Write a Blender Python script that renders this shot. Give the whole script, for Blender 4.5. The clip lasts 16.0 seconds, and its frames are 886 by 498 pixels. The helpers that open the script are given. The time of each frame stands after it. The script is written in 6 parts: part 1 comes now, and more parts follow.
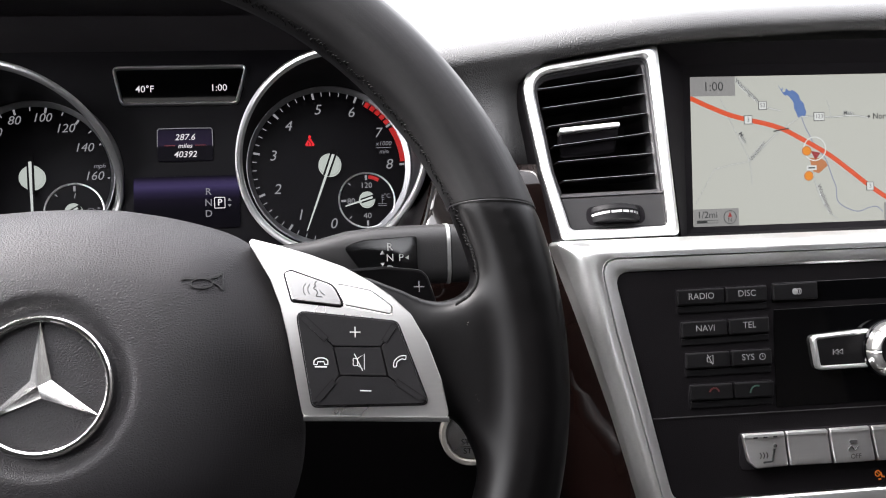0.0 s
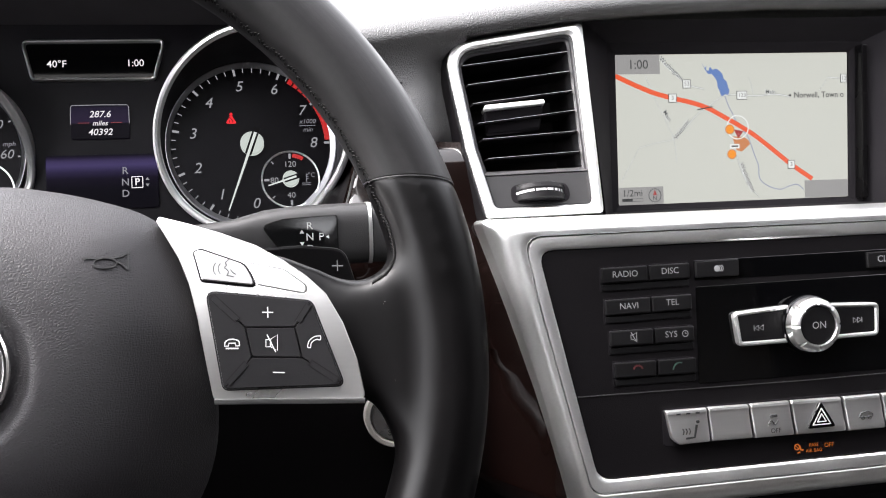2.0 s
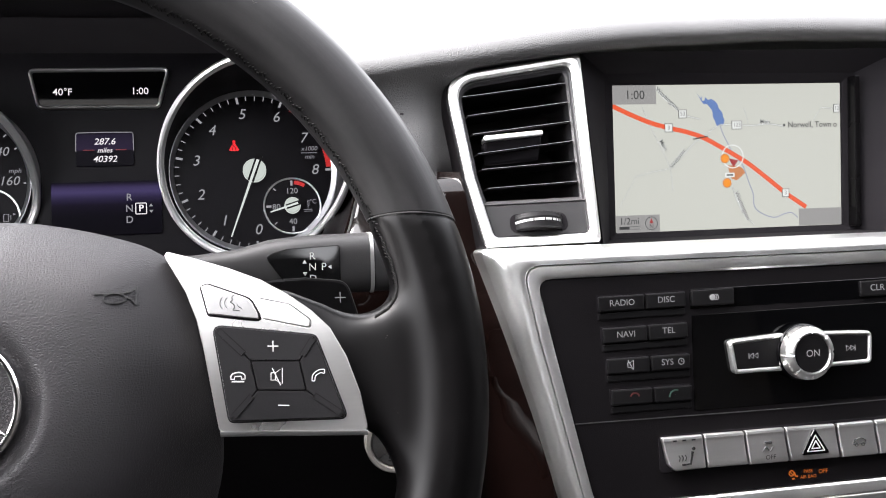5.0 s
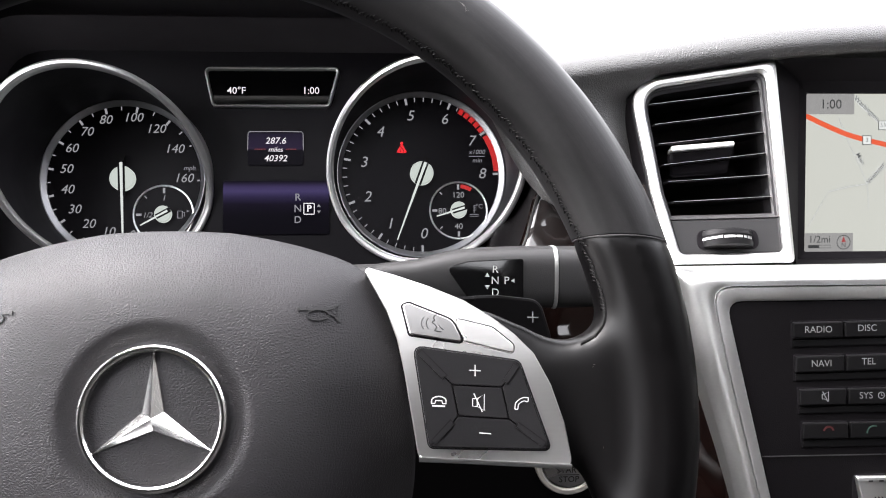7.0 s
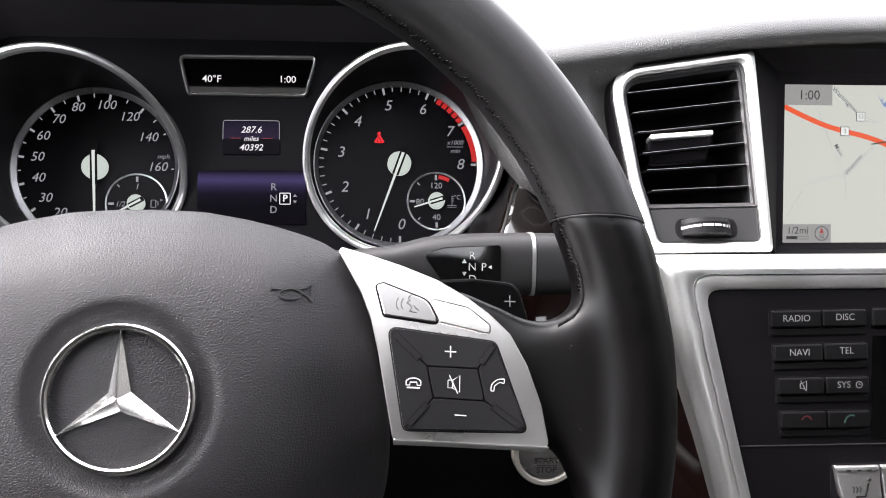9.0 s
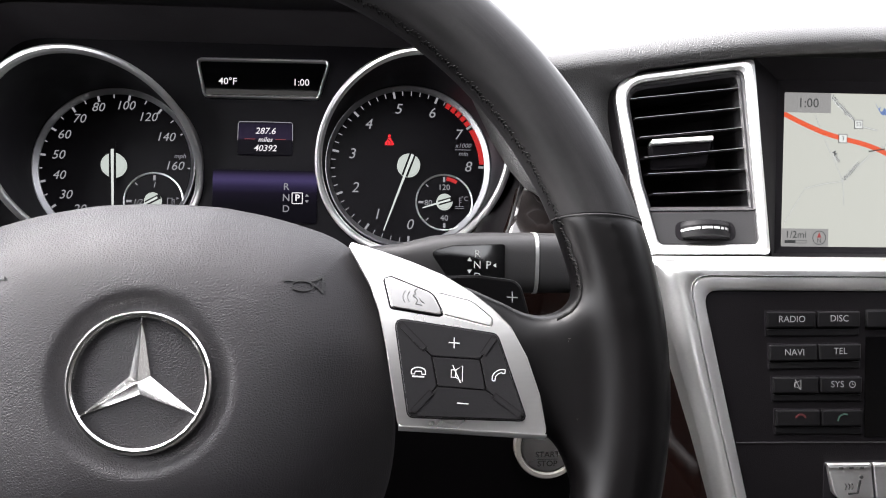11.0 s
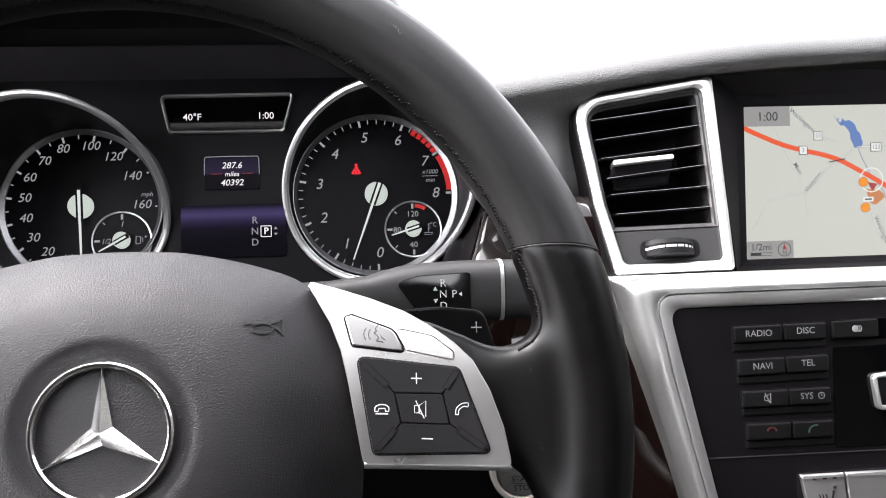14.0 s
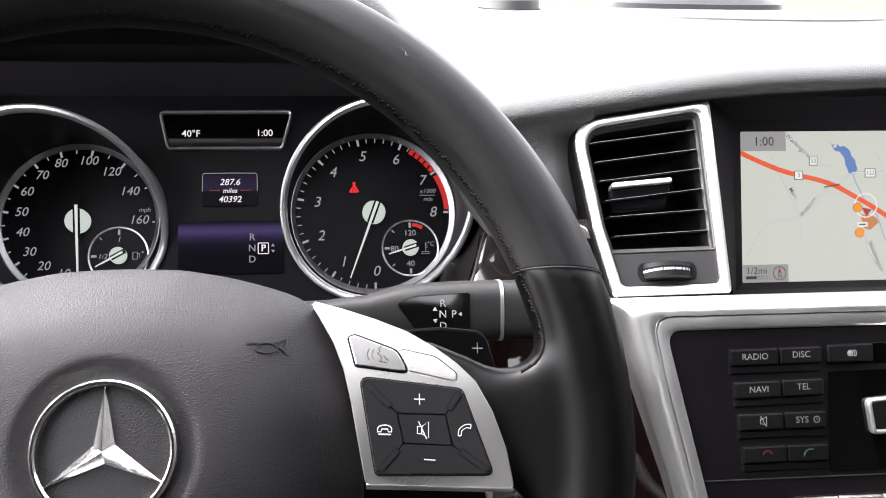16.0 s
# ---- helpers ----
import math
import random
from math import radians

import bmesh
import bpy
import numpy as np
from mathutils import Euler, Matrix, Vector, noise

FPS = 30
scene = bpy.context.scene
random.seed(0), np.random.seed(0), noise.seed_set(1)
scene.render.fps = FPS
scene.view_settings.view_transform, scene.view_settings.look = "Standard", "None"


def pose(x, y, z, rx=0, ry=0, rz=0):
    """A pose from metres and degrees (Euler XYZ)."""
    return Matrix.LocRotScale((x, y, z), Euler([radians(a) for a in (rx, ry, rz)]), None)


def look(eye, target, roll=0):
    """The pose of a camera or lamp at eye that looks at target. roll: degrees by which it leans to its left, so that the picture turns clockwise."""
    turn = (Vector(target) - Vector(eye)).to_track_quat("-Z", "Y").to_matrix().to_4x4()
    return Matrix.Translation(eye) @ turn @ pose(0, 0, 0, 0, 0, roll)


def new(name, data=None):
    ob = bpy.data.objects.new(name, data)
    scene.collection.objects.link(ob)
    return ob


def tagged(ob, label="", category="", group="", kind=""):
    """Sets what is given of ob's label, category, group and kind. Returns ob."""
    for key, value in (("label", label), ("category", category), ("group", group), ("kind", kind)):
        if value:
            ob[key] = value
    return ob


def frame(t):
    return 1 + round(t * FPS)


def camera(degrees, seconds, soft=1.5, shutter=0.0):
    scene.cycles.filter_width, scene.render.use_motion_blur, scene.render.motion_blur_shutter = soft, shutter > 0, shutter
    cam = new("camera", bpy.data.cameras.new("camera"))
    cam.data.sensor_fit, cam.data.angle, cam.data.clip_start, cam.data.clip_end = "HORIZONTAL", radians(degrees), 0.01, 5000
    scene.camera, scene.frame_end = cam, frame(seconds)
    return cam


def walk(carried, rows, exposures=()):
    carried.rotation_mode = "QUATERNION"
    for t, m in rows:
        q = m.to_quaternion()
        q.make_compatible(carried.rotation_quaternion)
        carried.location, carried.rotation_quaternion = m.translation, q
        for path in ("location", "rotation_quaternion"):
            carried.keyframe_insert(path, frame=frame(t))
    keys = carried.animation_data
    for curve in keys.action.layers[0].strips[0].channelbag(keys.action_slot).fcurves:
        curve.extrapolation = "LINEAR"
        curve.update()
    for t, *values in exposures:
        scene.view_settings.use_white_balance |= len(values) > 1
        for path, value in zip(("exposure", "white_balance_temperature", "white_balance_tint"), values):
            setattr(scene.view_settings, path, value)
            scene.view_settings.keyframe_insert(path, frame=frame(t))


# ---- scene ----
cam = camera(50.19, 16.0, soft=1.05)
PATH = [
    (0, (0.01583, -0.05333, 1.31802), (0.29247, 1.81495, 0.65998), 0.54),
    (0.5, (0.02667, -0.05059, 1.31513), (0.32294, 1.81517, 0.65848), 0.74),
    (1, (0.02665, -0.04833, 1.31347), (0.38461, 1.80238, 0.64509), 1.18),
    (1.5, (0.02618, -0.04717, 1.31172), (0.42617, 1.79068, 0.63179), 1.51),
    (2, (0.02535, -0.0483, 1.31364), (0.42609, 1.78569, 0.62379), 1.53),
    (2.5, (0.02381, -0.05176, 1.31537), (0.40785, 1.79613, 0.65369), 1.19),
    (3, (0.02361, -0.04786, 1.31088), (0.4092, 1.80299, 0.65844), 1.40),
    (3.5, (0.02594, -0.05218, 1.31611), (0.40325, 1.79479, 0.64804), 0.78),
    (5.8, (0.01313, -0.05277, 1.32425), (0.43334, 1.78942, 0.66869), 2.13),
    (6, (0.00787, -0.04804, 1.32271), (0.4039, 1.80195, 0.67409), 2.13),
    (6.5, (-0.00753, -0.03562, 1.33311), (0.26368, 1.82777, 0.65914), 2.52),
    (7, (-0.00847, -0.02724, 1.32776), (0.16412, 1.84258, 0.6393), 1.35),
    (7.5, (-0.0031, -0.02463, 1.32339), (0.19601, 1.84659, 0.646), 1.22),
    (8, (-0.00667, -0.02525, 1.32161), (0.18979, 1.84753, 0.64773), 1.58),
    (8.5, (-0.00473, -0.02273, 1.31679), (0.20275, 1.85052, 0.64756), 1.76),
    (9, (-0.00646, -0.02528, 1.3173), (0.20824, 1.8447, 0.64123), 2.00),
    (11.5, (-0.00652, -0.04281, 1.31981), (0.18353, 1.83627, 0.66183), 2.46),
    (12, (0.00126, -0.04112, 1.31837), (0.17634, 1.84455, 0.67526), 1.11),
    (12.5, (0.00207, -0.04081, 1.31903), (0.2036, 1.8433, 0.67909), 1.22),
    (13, (0.0052, -0.03652, 1.32004), (0.21047, 1.84737, 0.68066), 0.48),
    (13.5, (0.00415, -0.03976, 1.32388), (0.22033, 1.84147, 0.68026), 0.39),
    (14, (0.00375, -0.04199, 1.32804), (0.22667, 1.8401, 0.68926), 0.29),
    (14.5, (0.00227, -0.03883, 1.32457), (0.23719, 1.84734, 0.70234), 0.52),
    (15, (-0.00098, -0.03899, 1.32427), (0.24491, 1.84842, 0.71007), 0.82),
    (15.5, (-0.00194, -0.0397, 1.32646), (0.24759, 1.8489, 0.71743), 1.09),
    (16, (-0.00269, -0.04223, 1.33004), (0.24805, 1.8476, 0.72532), 1.27),
]
EXPO = 3.95
walk(cam, [(t, look(eye, target, roll)) for t, eye, target, roll in PATH], [(0, EXPO - 0.30, 6500, 13), (0.9, EXPO, 6500, 13), (16, EXPO, 6500, 13)])

# ---- daylight: bright overcast sky, very soft sun ----
world = bpy.data.worlds.new("overcast_sky")
scene.world = world
world.use_nodes = True
wn, wl = world.node_tree.nodes, world.node_tree.links
wn.clear()
sky = wn.new("ShaderNodeTexSky")
sky.sky_type = 'NISHITA'
sky.sun_disc = False
sky.sun_elevation, sky.sun_rotation = radians(48), radians(-70)
sky.air_density, sky.dust_density = 1.0, 4.0
hs = wn.new("ShaderNodeHueSaturation")
hs.inputs["Saturation"].default_value = 0.12
bg = wn.new("ShaderNodeBackground")
bg.inputs["Strength"].default_value = 0.15
wo = wn.new("ShaderNodeOutputWorld")
wl.new(sky.outputs[0], hs.inputs["Color"])
wl.new(hs.outputs[0], bg.inputs["Color"])
wl.new(bg.outputs[0], wo.inputs["Surface"])
sun = new("sun", bpy.data.lights.new("sun", 'SUN'))
sun.data.energy, sun.data.angle, sun.data.color = 0.3, radians(30), (1.0, 0.97, 0.93)
sun.matrix_world = look((-6, 2.2, 7), (0, 0, 0))
tagged(sun, kind="structure")

# ---- materials ----
def mat(name, base, rough=0.5, metal=0.0, bump=0.0, scale=400.0, kind="noise", vary=0.12, rvary=0.08, stretch=(1, 1, 1), coat=0.0, spec=0.5, depth=0.0004):
    """A surface with colour variation at two scales, roughness variation and fine relief."""
    m = bpy.data.materials.new(name)
    m.use_nodes = True
    n, l = m.node_tree.nodes, m.node_tree.links
    p = n["Principled BSDF"]
    tc = n.new("ShaderNodeTexCoord")
    mp = n.new("ShaderNodeMapping")
    mp.inputs["Scale"].default_value = stretch
    l.new(tc.outputs["Object"], mp.inputs["Vector"])
    big, fine = n.new("ShaderNodeTexNoise"), n.new("ShaderNodeTexNoise")
    big.inputs["Scale"].default_value, fine.inputs["Scale"].default_value = 22.0, scale
    big.inputs["Detail"].default_value, fine.inputs["Detail"].default_value = 4.0, 3.0
    l.new(mp.outputs[0], fine.inputs["Vector"])
    l.new(tc.outputs["Object"], big.inputs["Vector"])
    mix = n.new("ShaderNodeMath")
    mix.operation = 'MULTIPLY_ADD'
    mix.inputs[1].default_value = 0.6
    l.new(big.outputs["Fac"], mix.inputs[0])
    sc = n.new("ShaderNodeMath")
    sc.operation = 'MULTIPLY'
    sc.inputs[1].default_value = 0.4
    l.new(fine.outputs["Fac"], sc.inputs[0])
    l.new(sc.outputs[0], mix.inputs[2])
    ramp = n.new("ShaderNodeMapRange")
    ramp.inputs["From Min"].default_value, ramp.inputs["From Max"].default_value = 0.3, 0.7
    ramp.inputs["To Min"].default_value, ramp.inputs["To Max"].default_value = 1 - vary, 1 + vary
    l.new(mix.outputs[0], ramp.inputs["Value"])
    col = n.new("ShaderNodeVectorMath")
    col.operation = 'SCALE'
    col.inputs[0].default_value = base[:3]
    l.new(ramp.outputs[0], col.inputs["Scale"])
    l.new(col.outputs[0], p.inputs["Base Color"])
    rr = n.new("ShaderNodeMapRange")
    rr.inputs["From Min"].default_value, rr.inputs["From Max"].default_value = 0.3, 0.7
    rr.inputs["To Min"].default_value, rr.inputs["To Max"].default_value = max(0.02, rough - rvary), min(1, rough + rvary)
    l.new(big.outputs["Fac"], rr.inputs["Value"])
    l.new(rr.outputs[0], p.inputs["Roughness"])
    p.inputs["Metallic"].default_value = metal
    p.inputs["Coat Weight"].default_value = coat
    p.inputs["Coat Roughness"].default_value = 0.04
    p.inputs["Specular IOR Level"].default_value = spec
    if bump:
        b = n.new("ShaderNodeBump")
        b.inputs["Strength"].default_value, b.inputs["Distance"].default_value = bump, depth
        if kind == "leather":
            vo = n.new("ShaderNodeTexVoronoi")
            vo.feature = 'DISTANCE_TO_EDGE'
            vo.inputs["Scale"].default_value = scale
            wob = n.new("ShaderNodeTexNoise")
            wob.inputs["Scale"].default_value = scale * 0.6
            add = n.new("ShaderNodeVectorMath")
            add.operation = 'MULTIPLY_ADD'
            add.inputs[1].default_value = (0.9 / scale,) * 3
            l.new(wob.outputs["Color"], add.inputs[0])
            l.new(mp.outputs[0], wob.inputs["Vector"])
            l.new(mp.outputs[0], add.inputs[2])
            l.new(add.outputs[0], vo.inputs["Vector"])
            peb = n.new("ShaderNodeMapRange")
            peb.interpolation_type = 'SMOOTHSTEP'
            peb.inputs["From Min"].default_value, peb.inputs["From Max"].default_value = 0.0, 0.30
            l.new(vo.outputs["Distance"], peb.inputs["Value"])
            mot = n.new("ShaderNodeMath")
            mot.operation = 'MULTIPLY_ADD'
            mot.inputs[1].default_value = 0.7
            l.new(wob.outputs["Fac"], mot.inputs[0])
            l.new(peb.outputs[0], mot.inputs[2])
            l.new(mot.outputs[0], b.inputs["Height"])
        else:
            l.new(fine.outputs["Fac"], b.inputs["Height"])
        l.new(b.outputs[0], p.inputs["Normal"])
    return m


def rim_leather(name, base, rough, spec, relief=1.0):
    """Smooth leather stretched round a rim: streaks, soft wrinkles and wear that run along the rim."""
    m = mat(name, base, rough, spec=spec, vary=0.35, rvary=0.1)
    n, l = m.node_tree.nodes, m.node_tree.links
    p = n["Principled BSDF"]
    tc, sp, ang, com, rad = n.new("ShaderNodeTexCoord"), n.new("ShaderNodeSeparateXYZ"), n.new("ShaderNodeMath"), n.new("ShaderNodeCombineXYZ"), n.new("ShaderNodeVectorMath")
    ang.operation, rad.operation = 'ARCTAN2', 'LENGTH'
    l.new(tc.outputs["Object"], sp.inputs[0])
    l.new(tc.outputs["Object"], rad.inputs[0])
    l.new(sp.outputs["Y"], ang.inputs[0])
    l.new(sp.outputs["X"], ang.inputs[1])
    k = n.new("ShaderNodeMath")
    k.operation = 'MULTIPLY'
    k.inputs[1].default_value = 0.016
    l.new(ang.outputs[0], k.inputs[0])
    l.new(k.outputs[0], com.inputs[0])
    l.new(rad.outputs["Value"], com.inputs[1])
    l.new(sp.outputs["Z"], com.inputs[2])
    streak, fold, pore = n.new("ShaderNodeTexNoise"), n.new("ShaderNodeTexNoise"), n.new("ShaderNodeTexNoise")
    for q, s, d in ((streak, 190, 3), (fold, 70, 2), (pore, 1700, 2)):
        q.inputs["Scale"].default_value, q.inputs["Detail"].default_value = s, d
    l.new(com.outputs[0], streak.inputs["Vector"])
    l.new(com.outputs[0], fold.inputs["Vector"])
    l.new(tc.outputs["Object"], pore.inputs["Vector"])
    rr = n.new("ShaderNodeMapRange")
    rr.inputs["From Min"].default_value, rr.inputs["From Max"].default_value = 0.32, 0.68
    rr.inputs["To Min"].default_value, rr.inputs["To Max"].default_value = rough - 0.08 * relief, rough + 0.10 * relief
    l.new(streak.outputs["Fac"], rr.inputs["Value"])
    l.new(rr.outputs[0], p.inputs["Roughness"])
    tone, old = n.new("ShaderNodeMapRange"), p.inputs["Base Color"].links[0].from_socket
    tone.inputs["From Min"].default_value, tone.inputs["From Max"].default_value = 0.3, 0.7
    tone.inputs["To Min"].default_value, tone.inputs["To Max"].default_value = 1 - 0.45 * relief, 1 + 0.5 * relief
    tint = n.new("ShaderNodeVectorMath")
    tint.operation = 'SCALE'
    l.new(streak.outputs["Fac"], tone.inputs["Value"])
    l.new(old, tint.inputs[0])
    l.new(tone.outputs[0], tint.inputs["Scale"])
    l.new(tint.outputs[0], p.inputs["Base Color"])
    nrm = None
    for q, d, s in ((fold, 0.0016, 0.30), (streak, 0.0006, 0.30), (pore, 0.00006, 0.4)):
        b = n.new("ShaderNodeBump")
        b.inputs["Distance"].default_value, b.inputs["Strength"].default_value = d, s * relief
        l.new(q.outputs["Fac"], b.inputs["Height"])
        if nrm:
            l.new(nrm.outputs[0], b.inputs["Normal"])
        nrm = b
    l.new(nrm.outputs[0], p.inputs["Normal"])
    return m


def glow(name, colour, strength=1.0):
    """A lit display element; strength is what the eye of the camera meets at its set exposure."""
    m = bpy.data.materials.new(name)
    m.use_nodes = True
    p = m.node_tree.nodes["Principled BSDF"]
    p.inputs["Base Color"].default_value = (0.02, 0.02, 0.02, 1)
    p.inputs["Roughness"].default_value = 0.35
    p.inputs["Specular IOR Level"].default_value = 0.15
    p.inputs["Emission Color"].default_value = (*colour, 1)
    p.inputs["Emission Strength"].default_value = strength * 2 ** -EXPO
    return m


def srgb(r, g, b):
    return tuple((c / 255 / 12.92) if c < 10 else ((c / 255 + 0.055) / 1.055) ** 2.4 for c in (r, g, b))


M_PAD = mat("soft_grained_black_vinyl", (0.0125, 0.0112, 0.0128), 0.54, spec=0.41, bump=0.74, scale=1000, stretch=(0.85, 1.05, 1), kind="leather", depth=0.00012)
M_DASH = mat("grained_black_dash_skin", (0.0415, 0.0408, 0.0405), 0.44, spec=0.5, bump=0.85, scale=720, stretch=(0.95, 1, 1), kind="leather", depth=0.00020)
M_LEATHER = rim_leather("smooth_black_leather", (0.0056, 0.0052, 0.0055), 0.48, 0.25)
M_LEATHER2 = rim_leather("worn_black_leather", (0.0018, 0.0016, 0.0017), 0.34, 0.15, 0.3)
M_THREAD = mat("dark_grey_thread", (0.009, 0.0087, 0.0087), 0.9, spec=0.1, bump=0.3, scale=1500)
M_SATIN = mat("satin_silver", (0.64, 0.63, 0.615), 0.29, 1.0, bump=0.06, scale=900, stretch=(0.06, 1, 1), vary=0.05, rvary=0.04, depth=0.0002)
M_SATIN_V = mat("satin_silver_trim", (0.75, 0.75, 0.74), 0.42, 1.0, bump=0.05, scale=700, vary=0.05, rvary=0.05, depth=0.0002)
M_SURROUND = mat("satin_aluminium", (0.86, 0.862, 0.845), 0.36, 1.0, bump=0.04, scale=700, vary=0.06, rvary=0.05, depth=0.0002)
M_KNOB = mat("polished_metal", (0.66, 0.66, 0.65), 0.38, 1.0, vary=0.04, rvary=0.05)
M_EMBOSS = mat("embossed_vinyl", (0.008, 0.0078, 0.008), 0.6, bump=0.3, scale=1150, kind="leather", depth=0.0002)
M_KEY = mat("satin_key_metal", (0.36, 0.355, 0.35), 0.24, 1.0, bump=0.05, scale=900, stretch=(0.06, 1, 1), vary=0.05, rvary=0.05, depth=0.0002)
M_CAP = mat("grey_button_metal", (0.48, 0.485, 0.50), 0.25, 1.0, bump=0.04, scale=900, vary=0.06)
M_CHROME = mat("chrome", (0.88, 0.875, 0.86), 0.15, 1.0, vary=0.03, rvary=0.03)
M_BLACK = mat("matte_black_plastic", (0.0036, 0.0030, 0.0035), 0.55, bump=0.25, scale=1600, vary=0.15, spec=0.1)
M_BUTTON = mat("black_button_plastic", (0.0075, 0.0072, 0.0077), 0.42, bump=0.1, scale=1500, vary=0.15, spec=0.14)
M_AUDIO = mat("black_key_plastic", (0.0040, 0.0038, 0.0041), 0.42, bump=0.1, scale=1500, vary=0.15, spec=0.16)
M_FKEY = mat("satin_key_silver", (0.66, 0.655, 0.65), 0.40, 1.0, bump=0.05, scale=900, stretch=(0.08, 1, 1), vary=0.05, rvary=0.05, depth=0.0002)
M_GLOSS = mat("piano_black", (0.0010, 0.0010, 0.0012), 0.04, spec=0.5, vary=0.1, rvary=0.03)
M_WINDOW = mat("smoked_selector_glass", (0.0040, 0.0040, 0.0042), 0.10, spec=0.5, vary=0.1, rvary=0.05)
M_SCUFF = mat("pale_scuffed_leather", (0.16, 0.15, 0.14), 0.7)
M_PADDLE = mat("gloss_black_paddle", (0.0025, 0.0023, 0.0025), 0.26, spec=0.10, vary=0.1)
M_DARK = mat("black_cavity", (0.0046, 0.0038, 0.0048), 0.8, spec=0.12, vary=0.2)
M_VENT = mat("vent_black_plastic", (0.016, 0.0145, 0.016), 0.5, spec=0.25, bump=0.2, scale=1500)
M_SLATEDGE = mat("dull_metal_slat_edge", (0.34, 0.335, 0.34), 0.5, 1.0, vary=0.15)
M_SLAT = mat("slat_black_plastic", (0.0085, 0.0075, 0.0085), 0.5, spec=0.12, bump=0.2, scale=1500)
M_GREY = mat("dark_grey_plastic", (0.026, 0.025, 0.026), 0.48, bump=0.3, scale=1400, vary=0.12)
M_STALK = mat("grey_stalk_plastic", (0.021, 0.0205, 0.021), 0.52, spec=0.25, bump=0.2, scale=1800, vary=0.1)
M_WOOD = mat("glossy_dark_burl_wood", (0.0032, 0.0012, 0.0009), 0.40, spec=0.05, scale=160, stretch=(1, 4, 1), vary=0.7, coat=1.0, rvary=0.05)
M_DIALRIM = mat("grey_dial_ring", (0.30, 0.30, 0.31), 0.38, 1.0, vary=0.08)
M_CONE = mat("black_bezel_cone", (0.010, 0.0092, 0.0115), 0.5, spec=0.2, vary=0.1)
M_DIAL = mat("black_dial_face", (0.0030, 0.0024, 0.0036), 0.5, spec=0.12, vary=0.1, bump=0.05, scale=2000)
M_RING = mat("beige_grey_ring", (0.26, 0.245, 0.22), 0.4, spec=0.4)
M_LINER = mat("grey_hood_liner", (0.022, 0.0190, 0.0225), 0.8, bump=0.3, scale=900)
M_HEADLINER = mat("grey_headliner", (0.16, 0.157, 0.150), 0.9, bump=0.3, scale=600)
M_PRINTD = mat("dark_print", (0.014, 0.014, 0.014), 0.5)
M_PRINTW = mat("white_print", (0.40, 0.40, 0.39), 0.5)
M_PRINTG = mat("grey_print", (0.17, 0.17, 0.17), 0.5)
M_PRINTR = mat("dim_red_print", (0.045, 0.006, 0.006), 0.5)
M_PRINTGR = mat("dim_green_print", (0.025, 0.055, 0.042), 0.5)
G_WHITE = glow("lit_white", (1.0, 0.97, 1.0), 0.95)
G_NUM = glow("lit_numerals", (0.93, 0.95, 1.0), 0.33)
G_TICK = glow("lit_ticks", (0.93, 0.95, 1.0), 0.34)
G_DIM = glow("lit_dim_grey", (0.9, 0.9, 1.0), 0.28)
G_RED = glow("lit_red", (1.0, 0.01, 0.02), 1.0)
G_REDZ = glow("red_zone", (1.0, 0.03, 0.03), 0.55)
G_REDLINE = glow("dark_red_line", (1.0, 0.08, 0.08), 0.22)
G_ORANGE = glow("lit_orange", (1.0, 0.22, 0.01), 0.5)


# ---- geometry helpers ----
def plane(o, lean, yaw=0.0):
    """x to the right, y up the leaning face, z out of it towards the driver."""
    a, b = radians(lean), radians(yaw)
    u = Vector((math.cos(b), math.sin(b), 0))
    w = Vector((-math.sin(b), math.cos(b), 0))
    v = w * math.sin(a) + Vector((0, 0, 1)) * math.cos(a)
    n = u.cross(v)
    m = Matrix((u, v, n)).transposed().to_4x4()
    m.translation = o
    return m


def thing(name, m, label, category, group="", kind=""):
    e = new(name)
    e.empty_display_size = 0.02
    e.matrix_world = m
    return tagged(e, label, category, group, kind)


def part(name, bm, material, parent, label="", at=None, smooth=True, kind="", crease=21):
    if at is not None:
        bmesh.ops.transform(bm, matrix=at, verts=bm.verts)
    bmesh.ops.recalc_face_normals(bm, faces=bm.faces)
    me = bpy.data.meshes.new(name)
    if smooth:
        lim = radians(crease)
        for f in bm.faces:
            f.smooth = len(f.verts) <= 4
        for e in bm.edges:
            if len(e.link_faces) == 2 and e.calc_face_angle(0) > lim:
                e.smooth = False
    bm.to_mesh(me)
    bm.free()
    me.materials.append(material)
    ob = new(name, me)
    ob.parent = parent
    return tagged(ob, label, kind=kind)


def loft(bm, loops, cap0=False, cap1=False, closed=True):
    rows = [[bm.verts.new(p) for p in lp] for lp in loops]
    n = len(rows[0])
    for a, b in zip(rows, rows[1:]):
        for i in range(n if closed else n - 1):
            j = (i + 1) % n
            bm.faces.new((a[i], a[j], b[j], b[i]))
    if cap0:
        bm.faces.new(rows[0][::-1])
    if cap1:
        bm.faces.new(rows[-1])
    return rows


def area(pts):
    return sum(a[0] * b[1] - b[0] * a[1] for a, b in zip(pts, pts[1:] + pts[:1])) / 2


